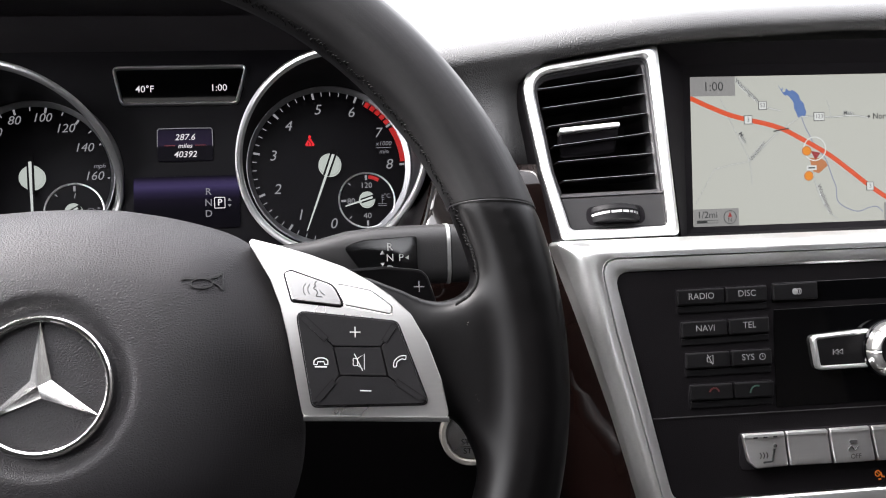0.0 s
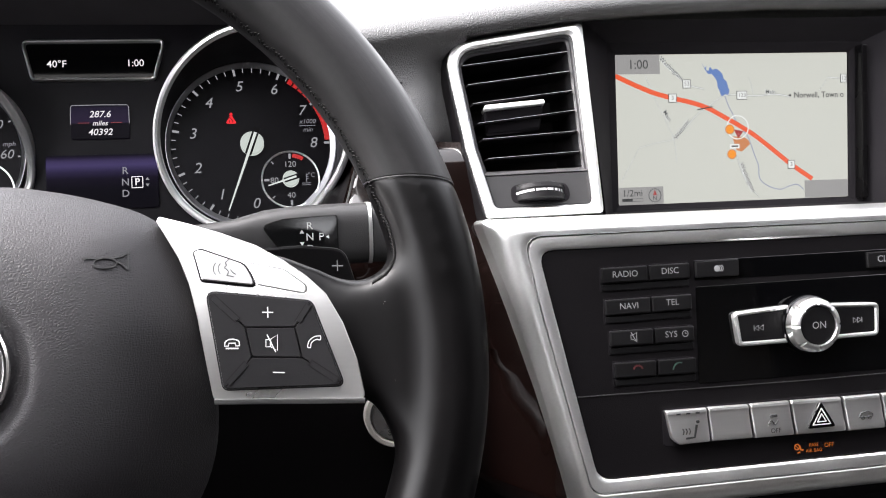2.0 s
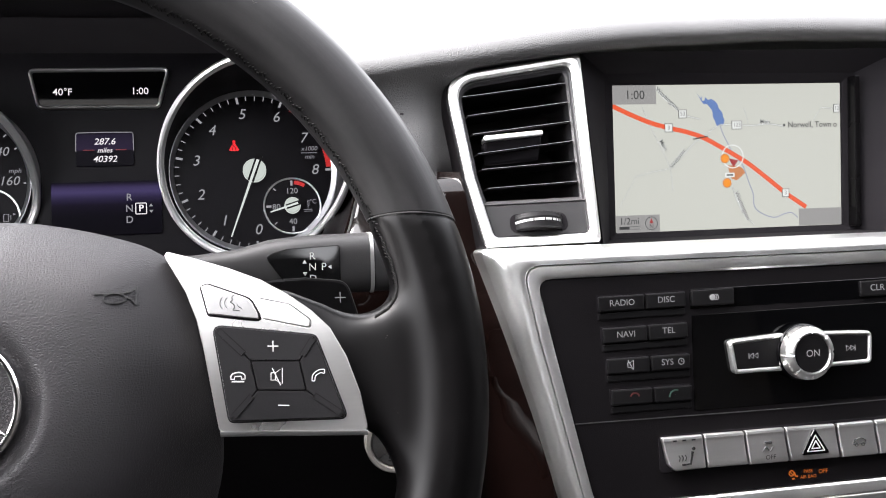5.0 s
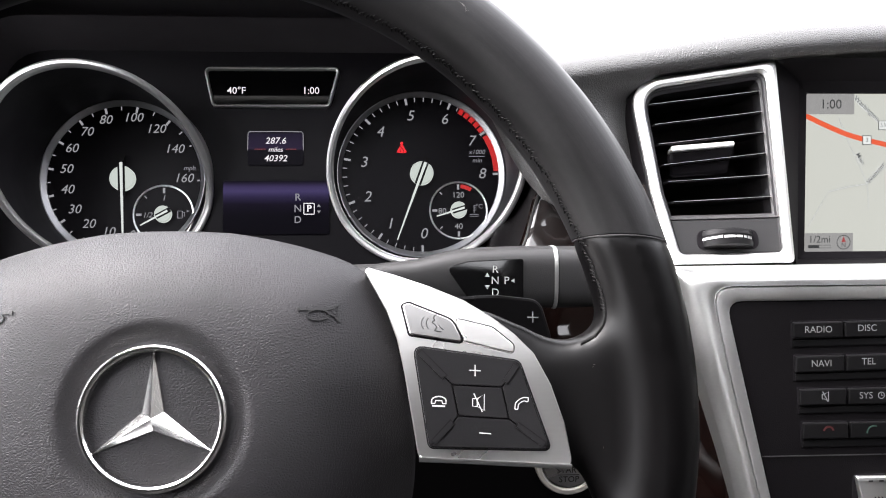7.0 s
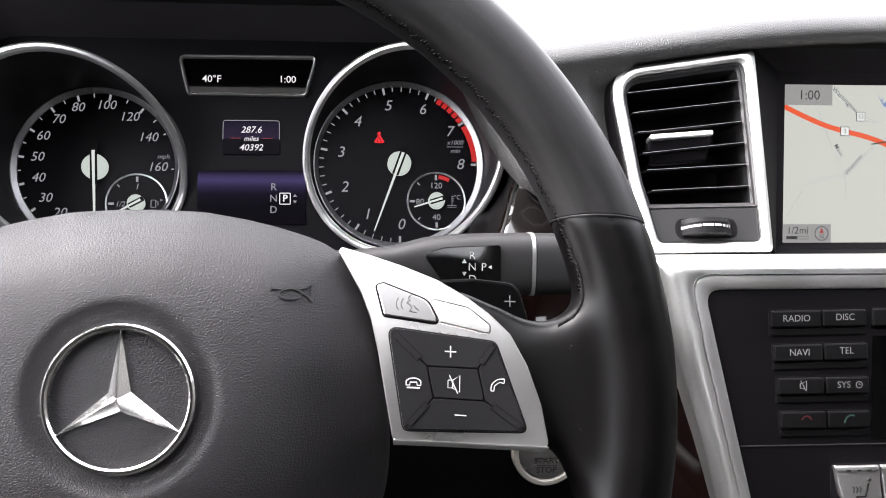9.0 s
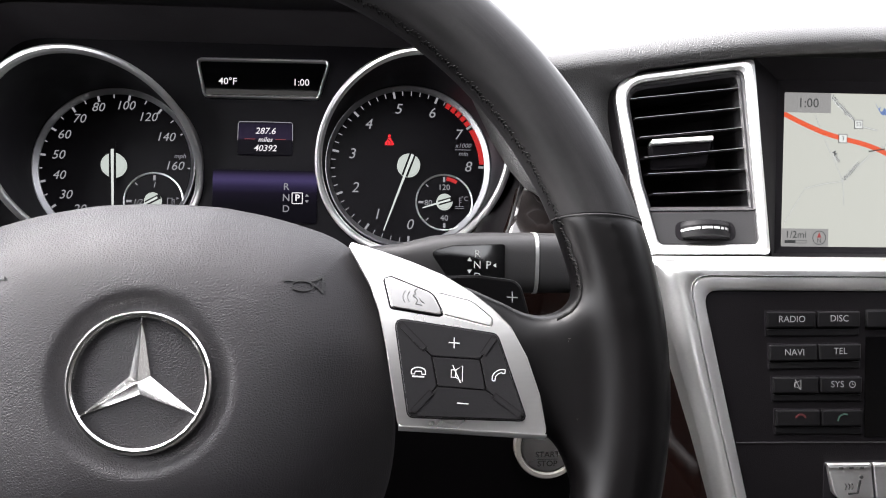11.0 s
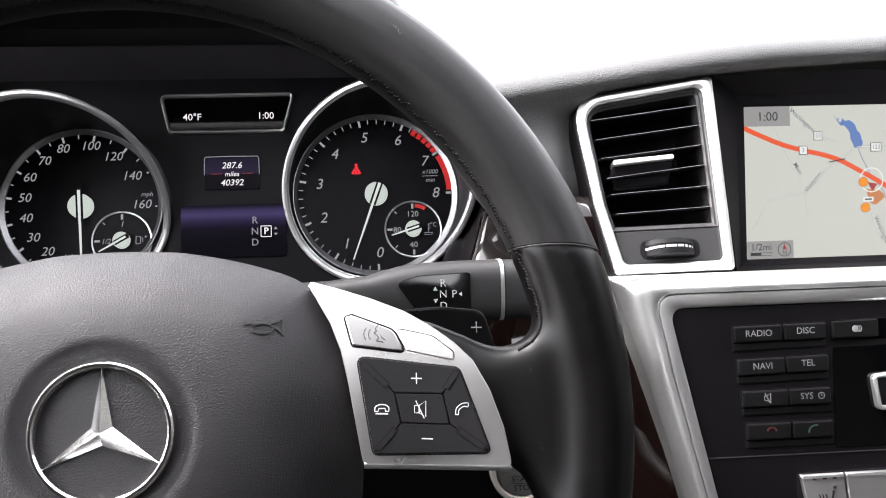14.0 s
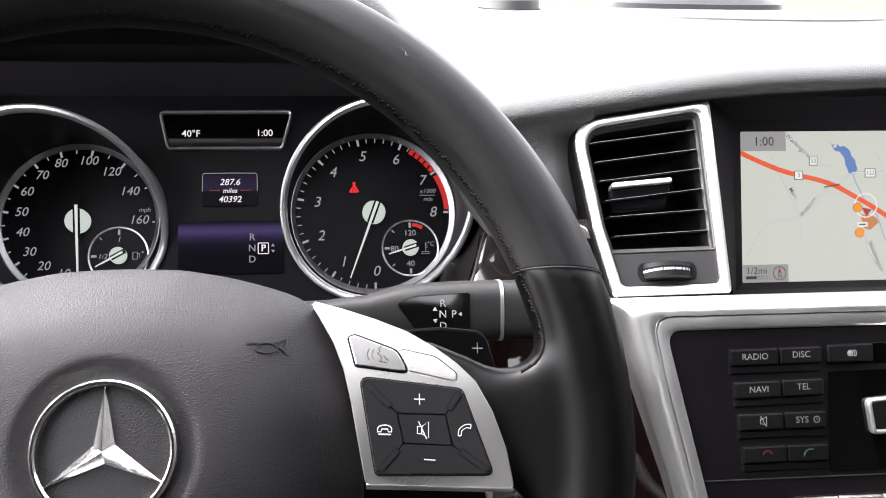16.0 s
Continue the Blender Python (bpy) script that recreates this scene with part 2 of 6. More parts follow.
def rounded(pts, r, n=5):
    """A polygon (counter-clockwise) with rounded corners; r: one radius or one for each corner."""
    pts = list(pts)
    rs = list(r) if hasattr(r, "__len__") else [r] * len(pts)
    if area(pts) < 0:
        pts, rs = pts[::-1], rs[::-1]
    out = []
    for i, p in enumerate(pts):
        p = Vector(p)
        a, b = Vector(pts[i - 1]), Vector(pts[(i + 1) % len(pts)])
        da, db = (a - p), (b - p)
        la, lb = da.length, db.length
        da.normalize(), db.normalize()
        half = da.angle(db) / 2
        t = min(rs[i] / max(math.tan(half), 1e-3), la * 0.49, lb * 0.49)
        s, e = p + da * t, p + db * t
        for k in range(n + 1):
            f = k / n
            out.append(tuple(s * (1 - f) ** 2 + p * 2 * f * (1 - f) + e * f ** 2))
    return out


def inset(pts, d):
    out = []
    n = len(pts)
    for i in range(n):
        p = Vector(pts[i])
        a, b = p - Vector(pts[i - 1]), Vector(pts[(i + 1) % n]) - p
        na, nb = Vector((-a.y, a.x)), Vector((-b.y, b.x))
        if na.length > 0:
            na.normalize()
        if nb.length > 0:
            nb.normalize()
        m = na + nb
        if m.length < 1e-9:
            m = na
        m.normalize()
        k = max(0.5, m.dot(na) if na.length else 1)
        out.append(tuple(p + m * (d / k)))
    return out


def at_z(pts, z):
    return [(p[0], p[1], z) for p in pts]


def slab(bm, pts, z0, z1, b=0.0004, back=True):
    """A plate of the given outline with softened front edges."""
    if area(pts) < 0:
        pts = pts[::-1]
    loft(bm, [at_z(pts, z0), at_z(pts, z1 - b), at_z(inset(pts, b * 0.3), z1 - b * 0.3), at_z(inset(pts, b), z1)], back, True)
    return bm


def ring(bm, cx, cy, profile, n=64, a0=0.0, a1=360.0):
    """Turns a profile of (radius, height) about a point of the plane."""
    full = abs(a1 - a0) >= 360
    m = n if full else n + 1
    loops = [[(cx + r * math.cos(radians(a0 + (a1 - a0) * i / n)), cy + r * math.sin(radians(a0 + (a1 - a0) * i / n)), h) for i in range(m)] for r, h in profile]
    loft(bm, loops, closed=full)
    return bm


def disc(bm, cx, cy, r, z0, z1, n=40, b=0.0004):
    return slab(bm, [(cx + r * math.cos(2 * math.pi * i / n), cy + r * math.sin(2 * math.pi * i / n)) for i in range(n)], z0, z1, b)


def arc(cx, cy, r, a0, a1, n=12):
    return [(cx + r * math.cos(radians(a0 + (a1 - a0) * i / n)), cy + r * math.sin(radians(a0 + (a1 - a0) * i / n))) for i in range(n + 1)]


def ribbon(bm, pts, w, z0, z1, w1=None):
    """A flat band of width w (tapering to w1) along a line of points."""
    n = len(pts)
    left, right = [], []
    for i, p in enumerate(pts):
        a = Vector(pts[max(i - 1, 0)])
        b = Vector(pts[min(i + 1, n - 1)])
        d = (b - a).normalized()
        k = w / 2 if w1 is None else (w + (w1 - w) * i / (n - 1)) / 2
        s = Vector((-d.y, d.x)) * k
        left.append(Vector(p) + s)
        right.append(Vector(p) - s)
    loops = []
    for l, r in zip(left, right):
        loops.append([(l.x, l.y, z0), (l.x, l.y, z1), (r.x, r.y, z1), (r.x, r.y, z0)])
    loft(bm, loops, True, True)
    return bm


def catmull(pts, n=6, closed=False):
    out, m = [], len(pts)
    for i in range(m if closed else m - 1):
        g = lambda k: Vector(pts[k % m] if closed else pts[min(max(k, 0), m - 1)])
        p0, p1, p2, p3 = g(i - 1), g(i), g(i + 1), g(i + 2)
        for k in range(n):
            t = k / n
            out.append(tuple(0.5 * ((2 * p1) + (p2 - p0) * t + (2 * p0 - 5 * p1 + 4 * p2 - p3) * t * t + (3 * p1 - p0 - 3 * p2 + p3) * t ** 3)))
    if not closed:
        out.append(tuple(pts[-1]))
    return out


def lettering(s, size, x, y, z, italic=0.0, rot=0.0, bold=0.0, align='CENTER', squeeze=1.0):
    """Letters of the built-in font as a mesh lying on the plane."""
    cu = bpy.data.curves.new("letters", 'FONT')
    cu.body, cu.size, cu.shear, cu.offset = s, size, italic, bold * size
    cu.align_x, cu.align_y = align, 'CENTER'
    cu.resolution_u = 3
    ob = bpy.data.objects.new("letters", cu)
    me = ob.to_mesh()
    bm = bmesh.new()
    bm.from_mesh(me)
    ob.to_mesh_clear()
    bpy.data.objects.remove(ob)
    bpy.data.curves.remove(cu)
    bmesh.ops.transform(bm, matrix=Matrix.Translation((x, y, z)) @ Matrix.Rotation(radians(rot), 4, 'Z') @ Matrix.Diagonal((squeeze, 1, 1, 1)), verts=bm.verts)
    return bm


def label(s, size, x, y, z, material, parent, name="lettering", **k):
    bm = lettering(s, size, x, y, z, **k)
    return part(name, bm, material, parent, smooth=False)


def box(bm, x0, x1, y0, y1, z0, z1, b=0.002):
    return slab(bm, rounded([(x0, y0), (x1, y0), (x1, y1), (x0, y1)], b, 3), z0, z1, b)


W_AT = plane((-0.0769, 0.2499, 1.1684), 27)
B_AT = plane((0.03, 0.2602, 1.165), 31, -5.484)
G_AT = plane((-0.0633, 0.5545, 1.165), 27)
S_AT = plane((0.3225, 0.47656, 1.18863), 18)
C_AT = plane((0.325, 0.37212, 1.1), 20)
V_AT = plane((0.17, 0.4396, 1.2), 33)
K_AT = plane((0.0587, 0.3794, 1.1623), 15)
P_AT = plane((0.0609, 0.3213, 1.1696), 24)


# ---- outside: ground, road edge, verge ----
M_ASPHALT = mat("asphalt", (0.055, 0.055, 0.056), 0.9, bump=0.5, scale=60, depth=0.01)
M_GRASS = mat("spring_grass", (0.024, 0.0275, 0.0095), 0.9, bump=0.5, scale=30, depth=0.05, vary=0.35)
M_KERB = mat("reddish_mulch", (0.22, 0.12, 0.08), 0.95, bump=0.5, scale=40, depth=0.02, vary=0.3)
bm = bmesh.new()
loft(bm, [[(-900, -900, 0), (900, -900, 0)], [(-900, 900, 0), (900, 900, 0)]], closed=False)
tagged(part("ground", bm, M_ASPHALT, None), "grey asphalt car park around the car", "ground", kind="structure")
bm = bmesh.new()
box(bm, -60, 60, 14, 60, -0.1, 0.12, 0.05)
tagged(part("lawn", bm, M_GRASS, None), "pale green lawn beyond the car park", "lawn", kind="structure")
bm = bmesh.new()
box(bm, -60, 60, 60.5, 64, -0.1, 0.25, 0.05)
tagged(part("mulch_bed", bm, M_KERB, None), "reddish mulch bed behind the lawn", "ground", kind="structure")

# ---- car cabin, closed round the camera ----
M_TRIM = mat("black_cabin_trim", (0.013, 0.0125, 0.0125), 0.6, bump=0.3, scale=500, kind="leather")
M_SEAT = mat("warm_grey_seat_leather", (0.05, 0.043, 0.036), 0.6, bump=0.3, scale=400, kind="leather")


def wall_sheet(bm, outline, axis, a, b):
    """An upright panel between a and b along an axis, cut into strips round its openings."""
    for (u0, u1, v0, v1) in outline:
        c = [(u0, v0), (u1, v0), (u1, v1), (u0, v1)]
        f = (lambda u, v, w: (w, u, v)) if axis == "x" else (lambda u, v, w: (u, w, v))
        loft(bm, [[f(u, v, a) for u, v in c], [f(u, v, b) for u, v in c]], True, True)


bm = bmesh.new()
# unseen sides: front window openings sized for the light, solid wall blocks the rest
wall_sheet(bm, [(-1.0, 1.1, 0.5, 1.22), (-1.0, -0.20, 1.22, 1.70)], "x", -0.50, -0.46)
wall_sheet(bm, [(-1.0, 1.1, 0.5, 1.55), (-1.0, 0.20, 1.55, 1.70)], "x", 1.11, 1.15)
tagged(part("cabin_wall", bm, M_TRIM, None, smooth=False), "unseen black cabin sides, partly closed to limit the daylight", "car cabin", kind="structure")
bm = bmesh.new()
# unseen seat backs and tailgate; the rear window opening is placed for reflections
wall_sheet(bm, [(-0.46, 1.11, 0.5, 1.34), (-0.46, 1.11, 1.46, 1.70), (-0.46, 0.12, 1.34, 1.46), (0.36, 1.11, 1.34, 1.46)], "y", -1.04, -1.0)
tagged(part("rear_wall", bm, M_SEAT, None, smooth=False), "unseen warm grey seat backs with an opening placed for light", "car cabin", kind="structure")
bm = bmesh.new()
# unseen headliner; sunroof opening over the front seats is added to steer daylight
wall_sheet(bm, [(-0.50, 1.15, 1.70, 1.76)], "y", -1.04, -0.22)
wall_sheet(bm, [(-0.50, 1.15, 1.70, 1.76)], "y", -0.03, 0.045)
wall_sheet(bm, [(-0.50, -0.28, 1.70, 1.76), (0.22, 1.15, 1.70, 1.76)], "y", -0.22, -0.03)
tagged(part("ceiling", bm, M_HEADLINER, None, smooth=False), "unseen grey cloth headliner with an opening added for light", "headliner", kind="structure")
bm = bmesh.new()
wall_sheet(bm, [(-0.50, 1.15, 0.45, 0.5)], "y", -1.04, 1.2)
tagged(part("floor", bm, M_TRIM, None, smooth=False), "black carpet on the cabin floor", "floor", kind="structure")
bm = bmesh.new()
wall_sheet(bm, [(-0.50, 1.15, 0.5, 1.24)], "y", 1.20, 1.24)
tagged(part("bulkhead", bm, M_TRIM, None, smooth=False), "dark panel under the windscreen", "bulkhead", kind="structure")
# A-pillars from the dash to the roof
for name, x in (("pillar_left", -0.47), ("pillar_right", 1.12)):
    bm = bmesh.new()
    loops = []
    for k in range(7):
        f = k / 6
        y, z = 1.16 - 1.11 * f, 1.22 + 0.50 * f
        loops.append([(x + dx, y + dy, z) for dx, dy in rounded([(-0.05, -0.05), (0.05, -0.05), (0.05, 0.05), (-0.05, 0.05)], 0.02, 3)])
    loft(bm, loops, True, True)
    tagged(part(name, bm, M_HEADLINER, None), "grey windscreen pillar trim", "pillar", kind="structure")

# ---- dashboard upper pad: one skin swept across the car ----
def smooth01(a, b, x):
    t = min(1, max(0, (x - a) / (b - a)))
    return t * t * (3 - 2 * t)


def mix2(p, q, f):
    return (p[0] * (1 - f) + q[0] * f, p[1] * (1 - f) + q[1] * f)


EDGE = catmull([(0.085, 0.462, 1.236), (0.135, 0.4690, 1.2420), (0.2166, 0.4755, 1.2525), (0.30, 0.484, 1.2565), (0.45, 0.488, 1.258), (1.10, 0.488, 1.250)], 10)


def brow(x):
    """The lower edge of the padded brow at x: y, z."""
    if x <= EDGE[0][0]:
        return EDGE[0][1:]
    for a, b in zip(EDGE, EDGE[1:]):
        if x <= b[0]:
            return mix2(a[1:], b[1:], (x - a[0]) / max(1e-9, b[0] - a[0]))
    return EDGE[-1][1:]


def dash_profile(x):
    hood = (1 - smooth01(0.016, 0.080, x)) * smooth01(-0.33, -0.26, x)
    face = smooth01(0.055, 0.092, x) * (1 - smooth01(0.143, 0.152, x))
    ye, ze = brow(x)
    ye, ze = ye + 0.028 * hood, ze + 0.062 * hood
    top = [(1.16, 1.2625), (1.0, 1.2665), (0.85, 1.270), (0.72, 1.272), (0.62, 1.274 + 0.024 * hood)]
    crest = [(ye + 0.060, 0.6 * (ze + 0.0152) + 0.4 * (1.2730 + 0.026 * hood))]
    for k in range(13):
        a = radians(90 - 7.5 * k)
        crest.append((ye + 0.0125 - 0.0210 * math.cos(a), ze + 0.0055 - 0.0025 * hood + (0.0092) * max(0.0, math.sin(a))))
    crest += [(ye - 0.0070, ze + 0.0025), (ye, ze)]
    tuck = [(ye + 0.012, ze - 0.002), (ye + 0.03, ze - 0.005), (ye + 0.05, ze - 0.012), (ye + 0.06, ze - 0.02)]
    under = [(0.51, 1.2975), (0.56, 1.295), (0.61, 1.281), (0.64, 1.245)]
    dy = 0.017 * smooth01(0.117, 0.135, x)
    down = [(ye - 0.004 + dy * 0.3, ze - 0.010), (0.4475 + dy, 1.215), (0.4370 + dy, 1.198), (0.4285 + dy, 1.182)]
    low = []
    for t, u, d in zip(tuck, under, down):
        p = mix2(t, u, hood)
        low.append(mix2(p, d, face))
    if face > 0.01:
        crest[-1] = mix2(crest[-1], (ye - 0.007, ze), face)
    return top + crest + low


dashboard = thing("dashboard", Matrix(), "black soft-touch dashboard with grained skin and wood trim", "dashboard")
bm = bmesh.new()
xs = [-0.46 + 0.03 * i for i in range(15)] + [-0.022 + 0.006 * i for i in range(48)] + [0.27 + 0.03 * i for i in range(29)]
rows = [[(x, y, z) for y, z in dash_profile(x)] for x in xs]
loft(bm, rows, closed=False)
ob = part("upper_pad", bm, M_DASH, dashboard, "black grained soft pad", crease=70)
so = ob.modifiers.new("thick", 'SOLIDIFY')
so.thickness, so.offset = 0.003, 0
# liner under the hood over the dials
bm = bmesh.new()
loft(bm, [[(x, 0.505, 1.2935), (x, 0.530, 1.2935), (x, 0.560, 1.2900), (x, 0.592, 1.2800), (x, 0.614, 1.2660), (x, 0.628, 1.2430)] for x in (-0.25, -0.2, -0.12, -0.05, 0.02, 0.036)], closed=False)
ob = part("hood_liner", bm, M_LINER, dashboard, "dark grey liner under the hood")
so = ob.modifiers.new("thick", 'SOLIDIFY')
so.thickness, so.offset = 0.001, 0
# lower dash under the column and beside the console
bm = bmesh.new()
prof = [(0.47, 1.11), (0.41, 1.10), (0.398, 1.085), (0.396, 1.02), (0.40, 0.95), (0.43, 0.85), (0.55, 0.70)]
loft(bm, [[(x, y, z) for y, z in prof] for x in (-0.46, -0.2, 0.0, 0.10, 0.128, 0.138)], closed=False)
ob = part("lower_panel", bm, M_BLACK, dashboard)
so = ob.modifiers.new("thick", 'SOLIDIFY')
so.thickness, so.offset = 0.004, 0
# cavity behind the trim
bm = bmesh.new()
wall_sheet(bm, [(-0.46, 1.11, 0.6, 1.24)], "y", 0.70, 0.72)
part("inner_wall", bm, M_DARK, dashboard, smooth=False)
bm = bmesh.new()
box(bm, 0.136, 0.60, 0.6, 0.985, -0.02, 0.0, 0.002)
part("lower_console_face", bm, M_DARK, dashboard, at=Matrix.Translation((0, 0.352, 0)) @ Matrix.Rotation(radians(90), 4, 'X'))
# wood trim: a convex band between the cluster lip and the console
LIP = catmull([(0.107, 0.449, 1.212), (0.098, 0.450, 1.193), (0.088, 0.449, 1.187), (0.083, 0.447, 1.172), (0.078, 0.440, 1.158), (0.068, 0.430, 1.143), (0.055, 0.420, 1.133), (0.045, 0.412, 1.100)], 6)


def lip_at(z):
    best = min(LIP, key=lambda p: abs(p[2] - z))
    return best


bm = bmesh.new()
loops = []
for i in range(19):
    f = i / 18
    lp = []
    for k in range(17):
        z = 1.190 - 0.184 * k / 16
        lx, ly, _ = lip_at(z)
        lx += (0.128 - lx) * (1 - smooth01(1.080, 1.112, z))
        xm = np.interp(z, [0.99, 1.155, 1.1567, 1.1887, 1.2168], [0.2125, 0.1640, 0.1565, 0.1470, 0.142])
        x = lx + (xm - lx) * f
        w = x - lx
        g = k / 16 - 0.4
        flat = 0.437 - 0.060 * (k / 16) + 0.012 * g * g
        y = flat + (ly + 0.004 - flat) * max(0, 1 - w / 0.05) ** 2 - 8.0 * max(0, min(x, 0.181) - 0.126) ** 2 * (1 - smooth01(1.12, 1.16, z))
        y += 0.0045 * max(0.0, (z - 1.166) / 0.03) ** 2
        lp.append((x, y, z))
    loops.append(lp)
loft(bm, loops, closed=False)
ob = part("wood_trim", bm, M_WOOD, dashboard, "glossy dark brown burl wood trim", crease=60)
so = ob.modifiers.new("thick", 'SOLIDIFY')
so.thickness, so.offset = 0.003, 1
# raised lip and dark shroud between the wood and the dials
bm = bmesh.new()
lp = []
for p in LIP:
    p = Vector(p)
    lp.append([tuple(p + Vector((0.0011 * math.cos(a), 0, 0.0011 * math.sin(a)))) for a in [math.pi * 2 * i / 8 for i in range(8)]])
loft(bm, lp, True, True)
part("trim_lip", bm, M_GREY, dashboard)
bm = bmesh.new()
loft(bm, [[(p[0] + 0.026 * f, p[1] + 0.13 * f, p[2] + 0.012 * f) for f in (0, 0.1, 0.35, 0.7, 1.0)] for p in [(0.109, 0.452, 1.222)] + list(LIP)], closed=False)
ob = part("cluster_side_shroud", bm, M_BLACK, dashboard)
so = ob.modifiers.new("thick", 'SOLIDIFY')
so.thickness, so.offset = 0.002, 0
# steering column shroud
bm = bmesh.new()
loops = []
for f in range(7):
    t = f / 6
    y = 0.275 + 0.23 * t
    zc = 1.150 - 0.115 * t * 0.9
    rx, rz = 0.052 + 0.012 * t, 0.042 + 0.008 * t
    loops.append([(-0.0769 + rx * math.cos(a) * abs(math.cos(a)) ** -0.25 if abs(math.cos(a)) > 1e-6 else -0.0769, y, zc - 0.01 + rz * math.sin(a)) for a in [2 * math.pi * i / 32 for i in range(32)]])
loft(bm, loops, True, True)
tagged(part("column_shroud", bm, M_BLACK, None), "black plastic steering column shroud behind the wheel", "column cover")

# windscreen-base speaker covers on the dash top
def dash_speaker(x, y, sx, sy, h, label_):
    t = thing("dash_speaker", Matrix.Translation((x, y, 1.2660)), label_, "speaker")
    b1 = bmesh.new()
    ring(b1, 0, 0, [(sx, 0), (sx * 0.97, h * 0.5), (sx * 0.8, h * 0.9), (sx * 0.4, h), (0.001, h)], 40)
    bmesh.ops.scale(b1, vec=(1, sy / sx, 1), verts=b1.verts)
    part("cover", b1, M_GREY, t)
    b2 = bmesh.new()
    ring(b2, 0, 0, [(sx * 1.05, -0.001), (sx * 1.05, 0.002), (sx * 0.99, 0.002), (sx * 0.99, -0.001)], 40)
    bmesh.ops.scale(b2, vec=(1, sy / sx, 1), verts=b2.verts)
    part("base_ring", b2, M_BLACK, t)
    return t


def dash_top(y):
    return float(np.interp(y, [0.72, 0.85, 1.0, 1.16], [1.272, 1.270, 1.2665, 1.2625]))


# wide flat grille plate let into the dash round the taller cover
bm = bmesh.new()
loops = []
for s, h in ((1.0, 0.0), (0.992, 0.0022), (0.975, 0.0030), (0.6, 0.0030), (0.01, 0.0030)):
    lp = []
    for i in range(64):
        a = 2 * math.pi * i / 64
        x, y = 0.435 + 0.178 * s * math.cos(a), 0.975 + 0.155 * s * math.sin(a)
        lp.append((x, y, dash_top(y) + 0.0008 + h))
    loops.append(lp)
loft(bm, loops, False, True)
part("grille_plate", bm, M_GREY, dashboard, "wide flat oval speaker grille plate")
dash_speaker(0.448, 1.095, 0.116, 0.040, 0.0165, "dark oval speaker cover standing on the dash top")
dash_speaker(0.213, 1.055, 0.034, 0.045, 0.023, "small dark sensor cover on the dash top")


# ---- steering wheel ----
wheel = thing("steering_wheel", W_AT, "black leather steering wheel with satin silver spokes and chrome emblem", "steering wheel")
RC, RT, RZ = 0.1727, 0.0158, -0.0175


def slant(f, b, s0, s1):
    """By how many degrees the cut end of a rim piece runs on at the tube angle b."""
    return math.cos(b) * (s0 * max(0.0, 1 - f * 8) + s1 * max(0.0, 1 - (1 - f) * 8))


def torus_piece(bm, a0, a1, n, tube, ends=True, squash=1.08, s0=0.0, s1=0.0):
    loops = []
    for i in range(n + 1):
        f = i / n
        if ends and 0 < i < n:
            f = 0.0012 + (i - 1) / (n - 2) * 0.9976
        a = radians(a0 + (a1 - a0) * f)
        k = 0.985 if ends and i in (0, n) else 1.0
        lp = []
        for j in range(28):
            b = 2 * math.pi * j / 28
            rr = tube * k
            r = RC + rr * math.cos(b)
            aa = a + radians(slant(f, b, s0, s1))
            lp.append((r * math.cos(aa), r * math.sin(aa), RZ + rr * squash * math.sin(b)))
        loops.append(lp)
    loft(bm, loops, True, True)


bm = bmesh.new()
torus_piece(bm, 19.9, 160.1, 150, RT, s0=-2.2, s1=2.2)
rim_ob = part("rim_top", bm, M_LEATHER, wheel, "smooth black leather upper rim")
bm = bmesh.new()
torus_piece(bm, 229, 311, 80, RT)
part("rim_bottom", bm, M_LEATHER, wheel)


def grip(side):
    """The thick thumb-rest section with the leather part of the spoke, blended by remeshing."""
    b = bmesh.new()
    torus_piece(b, -49, 20.9, 90, RT * 1.03, False, s1=-2.2)
    out = [(0.104, 0.034), (0.1268, 0.0293), (0.1338, 0.0250), (0.1392, 0.0235), (0.1453, 0.0238), (0.1524, 0.0279), (0.1583, 0.0345), (0.1686, 0.0406), (0.1767, 0.0203), (0.1777, -0.0203), (0.1706, -0.0488),
           (0.1574, -0.0478), (0.1523, -0.0391), (0.1472, -0.0271), (0.1426, -0.0211), (0.1288, -0.0186), (0.112, -0.017)]
    pts = catmull(out, 3, True)
    if area(pts) < 0:
        pts = pts[::-1]
    zt = lambda x: -0.0155 + 0.0100 * smooth01(0.122, 0.166, x)
    zb = lambda x: -0.026 - 0.005 * smooth01(0.125, 0.166, x)
    lo = [[(x, y, zb(x)) for x, y in inset(pts, 0.003)], [(x, y, zb(x) + 0.003) for x, y in pts], [(x, y, zt(x) - 0.004) for x, y in pts], [(x, y, zt(x) - 0.001) for x, y in inset(pts, 0.0018)], [(x, y, zt(x)) for x, y in inset(pts, 0.005)]]
    loft(b, lo, True, True)
    if side < 0:
        bmesh.ops.scale(b, vec=(-1, 1, 1), verts=b.verts)
    ob = part("grip", b, M_LEATHER2, wheel, "worn black leather thumb grip")
    rm = ob.modifiers.new("blend", 'REMESH')
    rm.mode, rm.voxel_size, rm.use_smooth_shade = 'VOXEL', 0.0018, True
    sm = ob.modifiers.new("soft", 'SMOOTH')
    sm.factor, sm.iterations = 0.5, 60
    return ob


grip_ob = grip(1)
grip(-1)
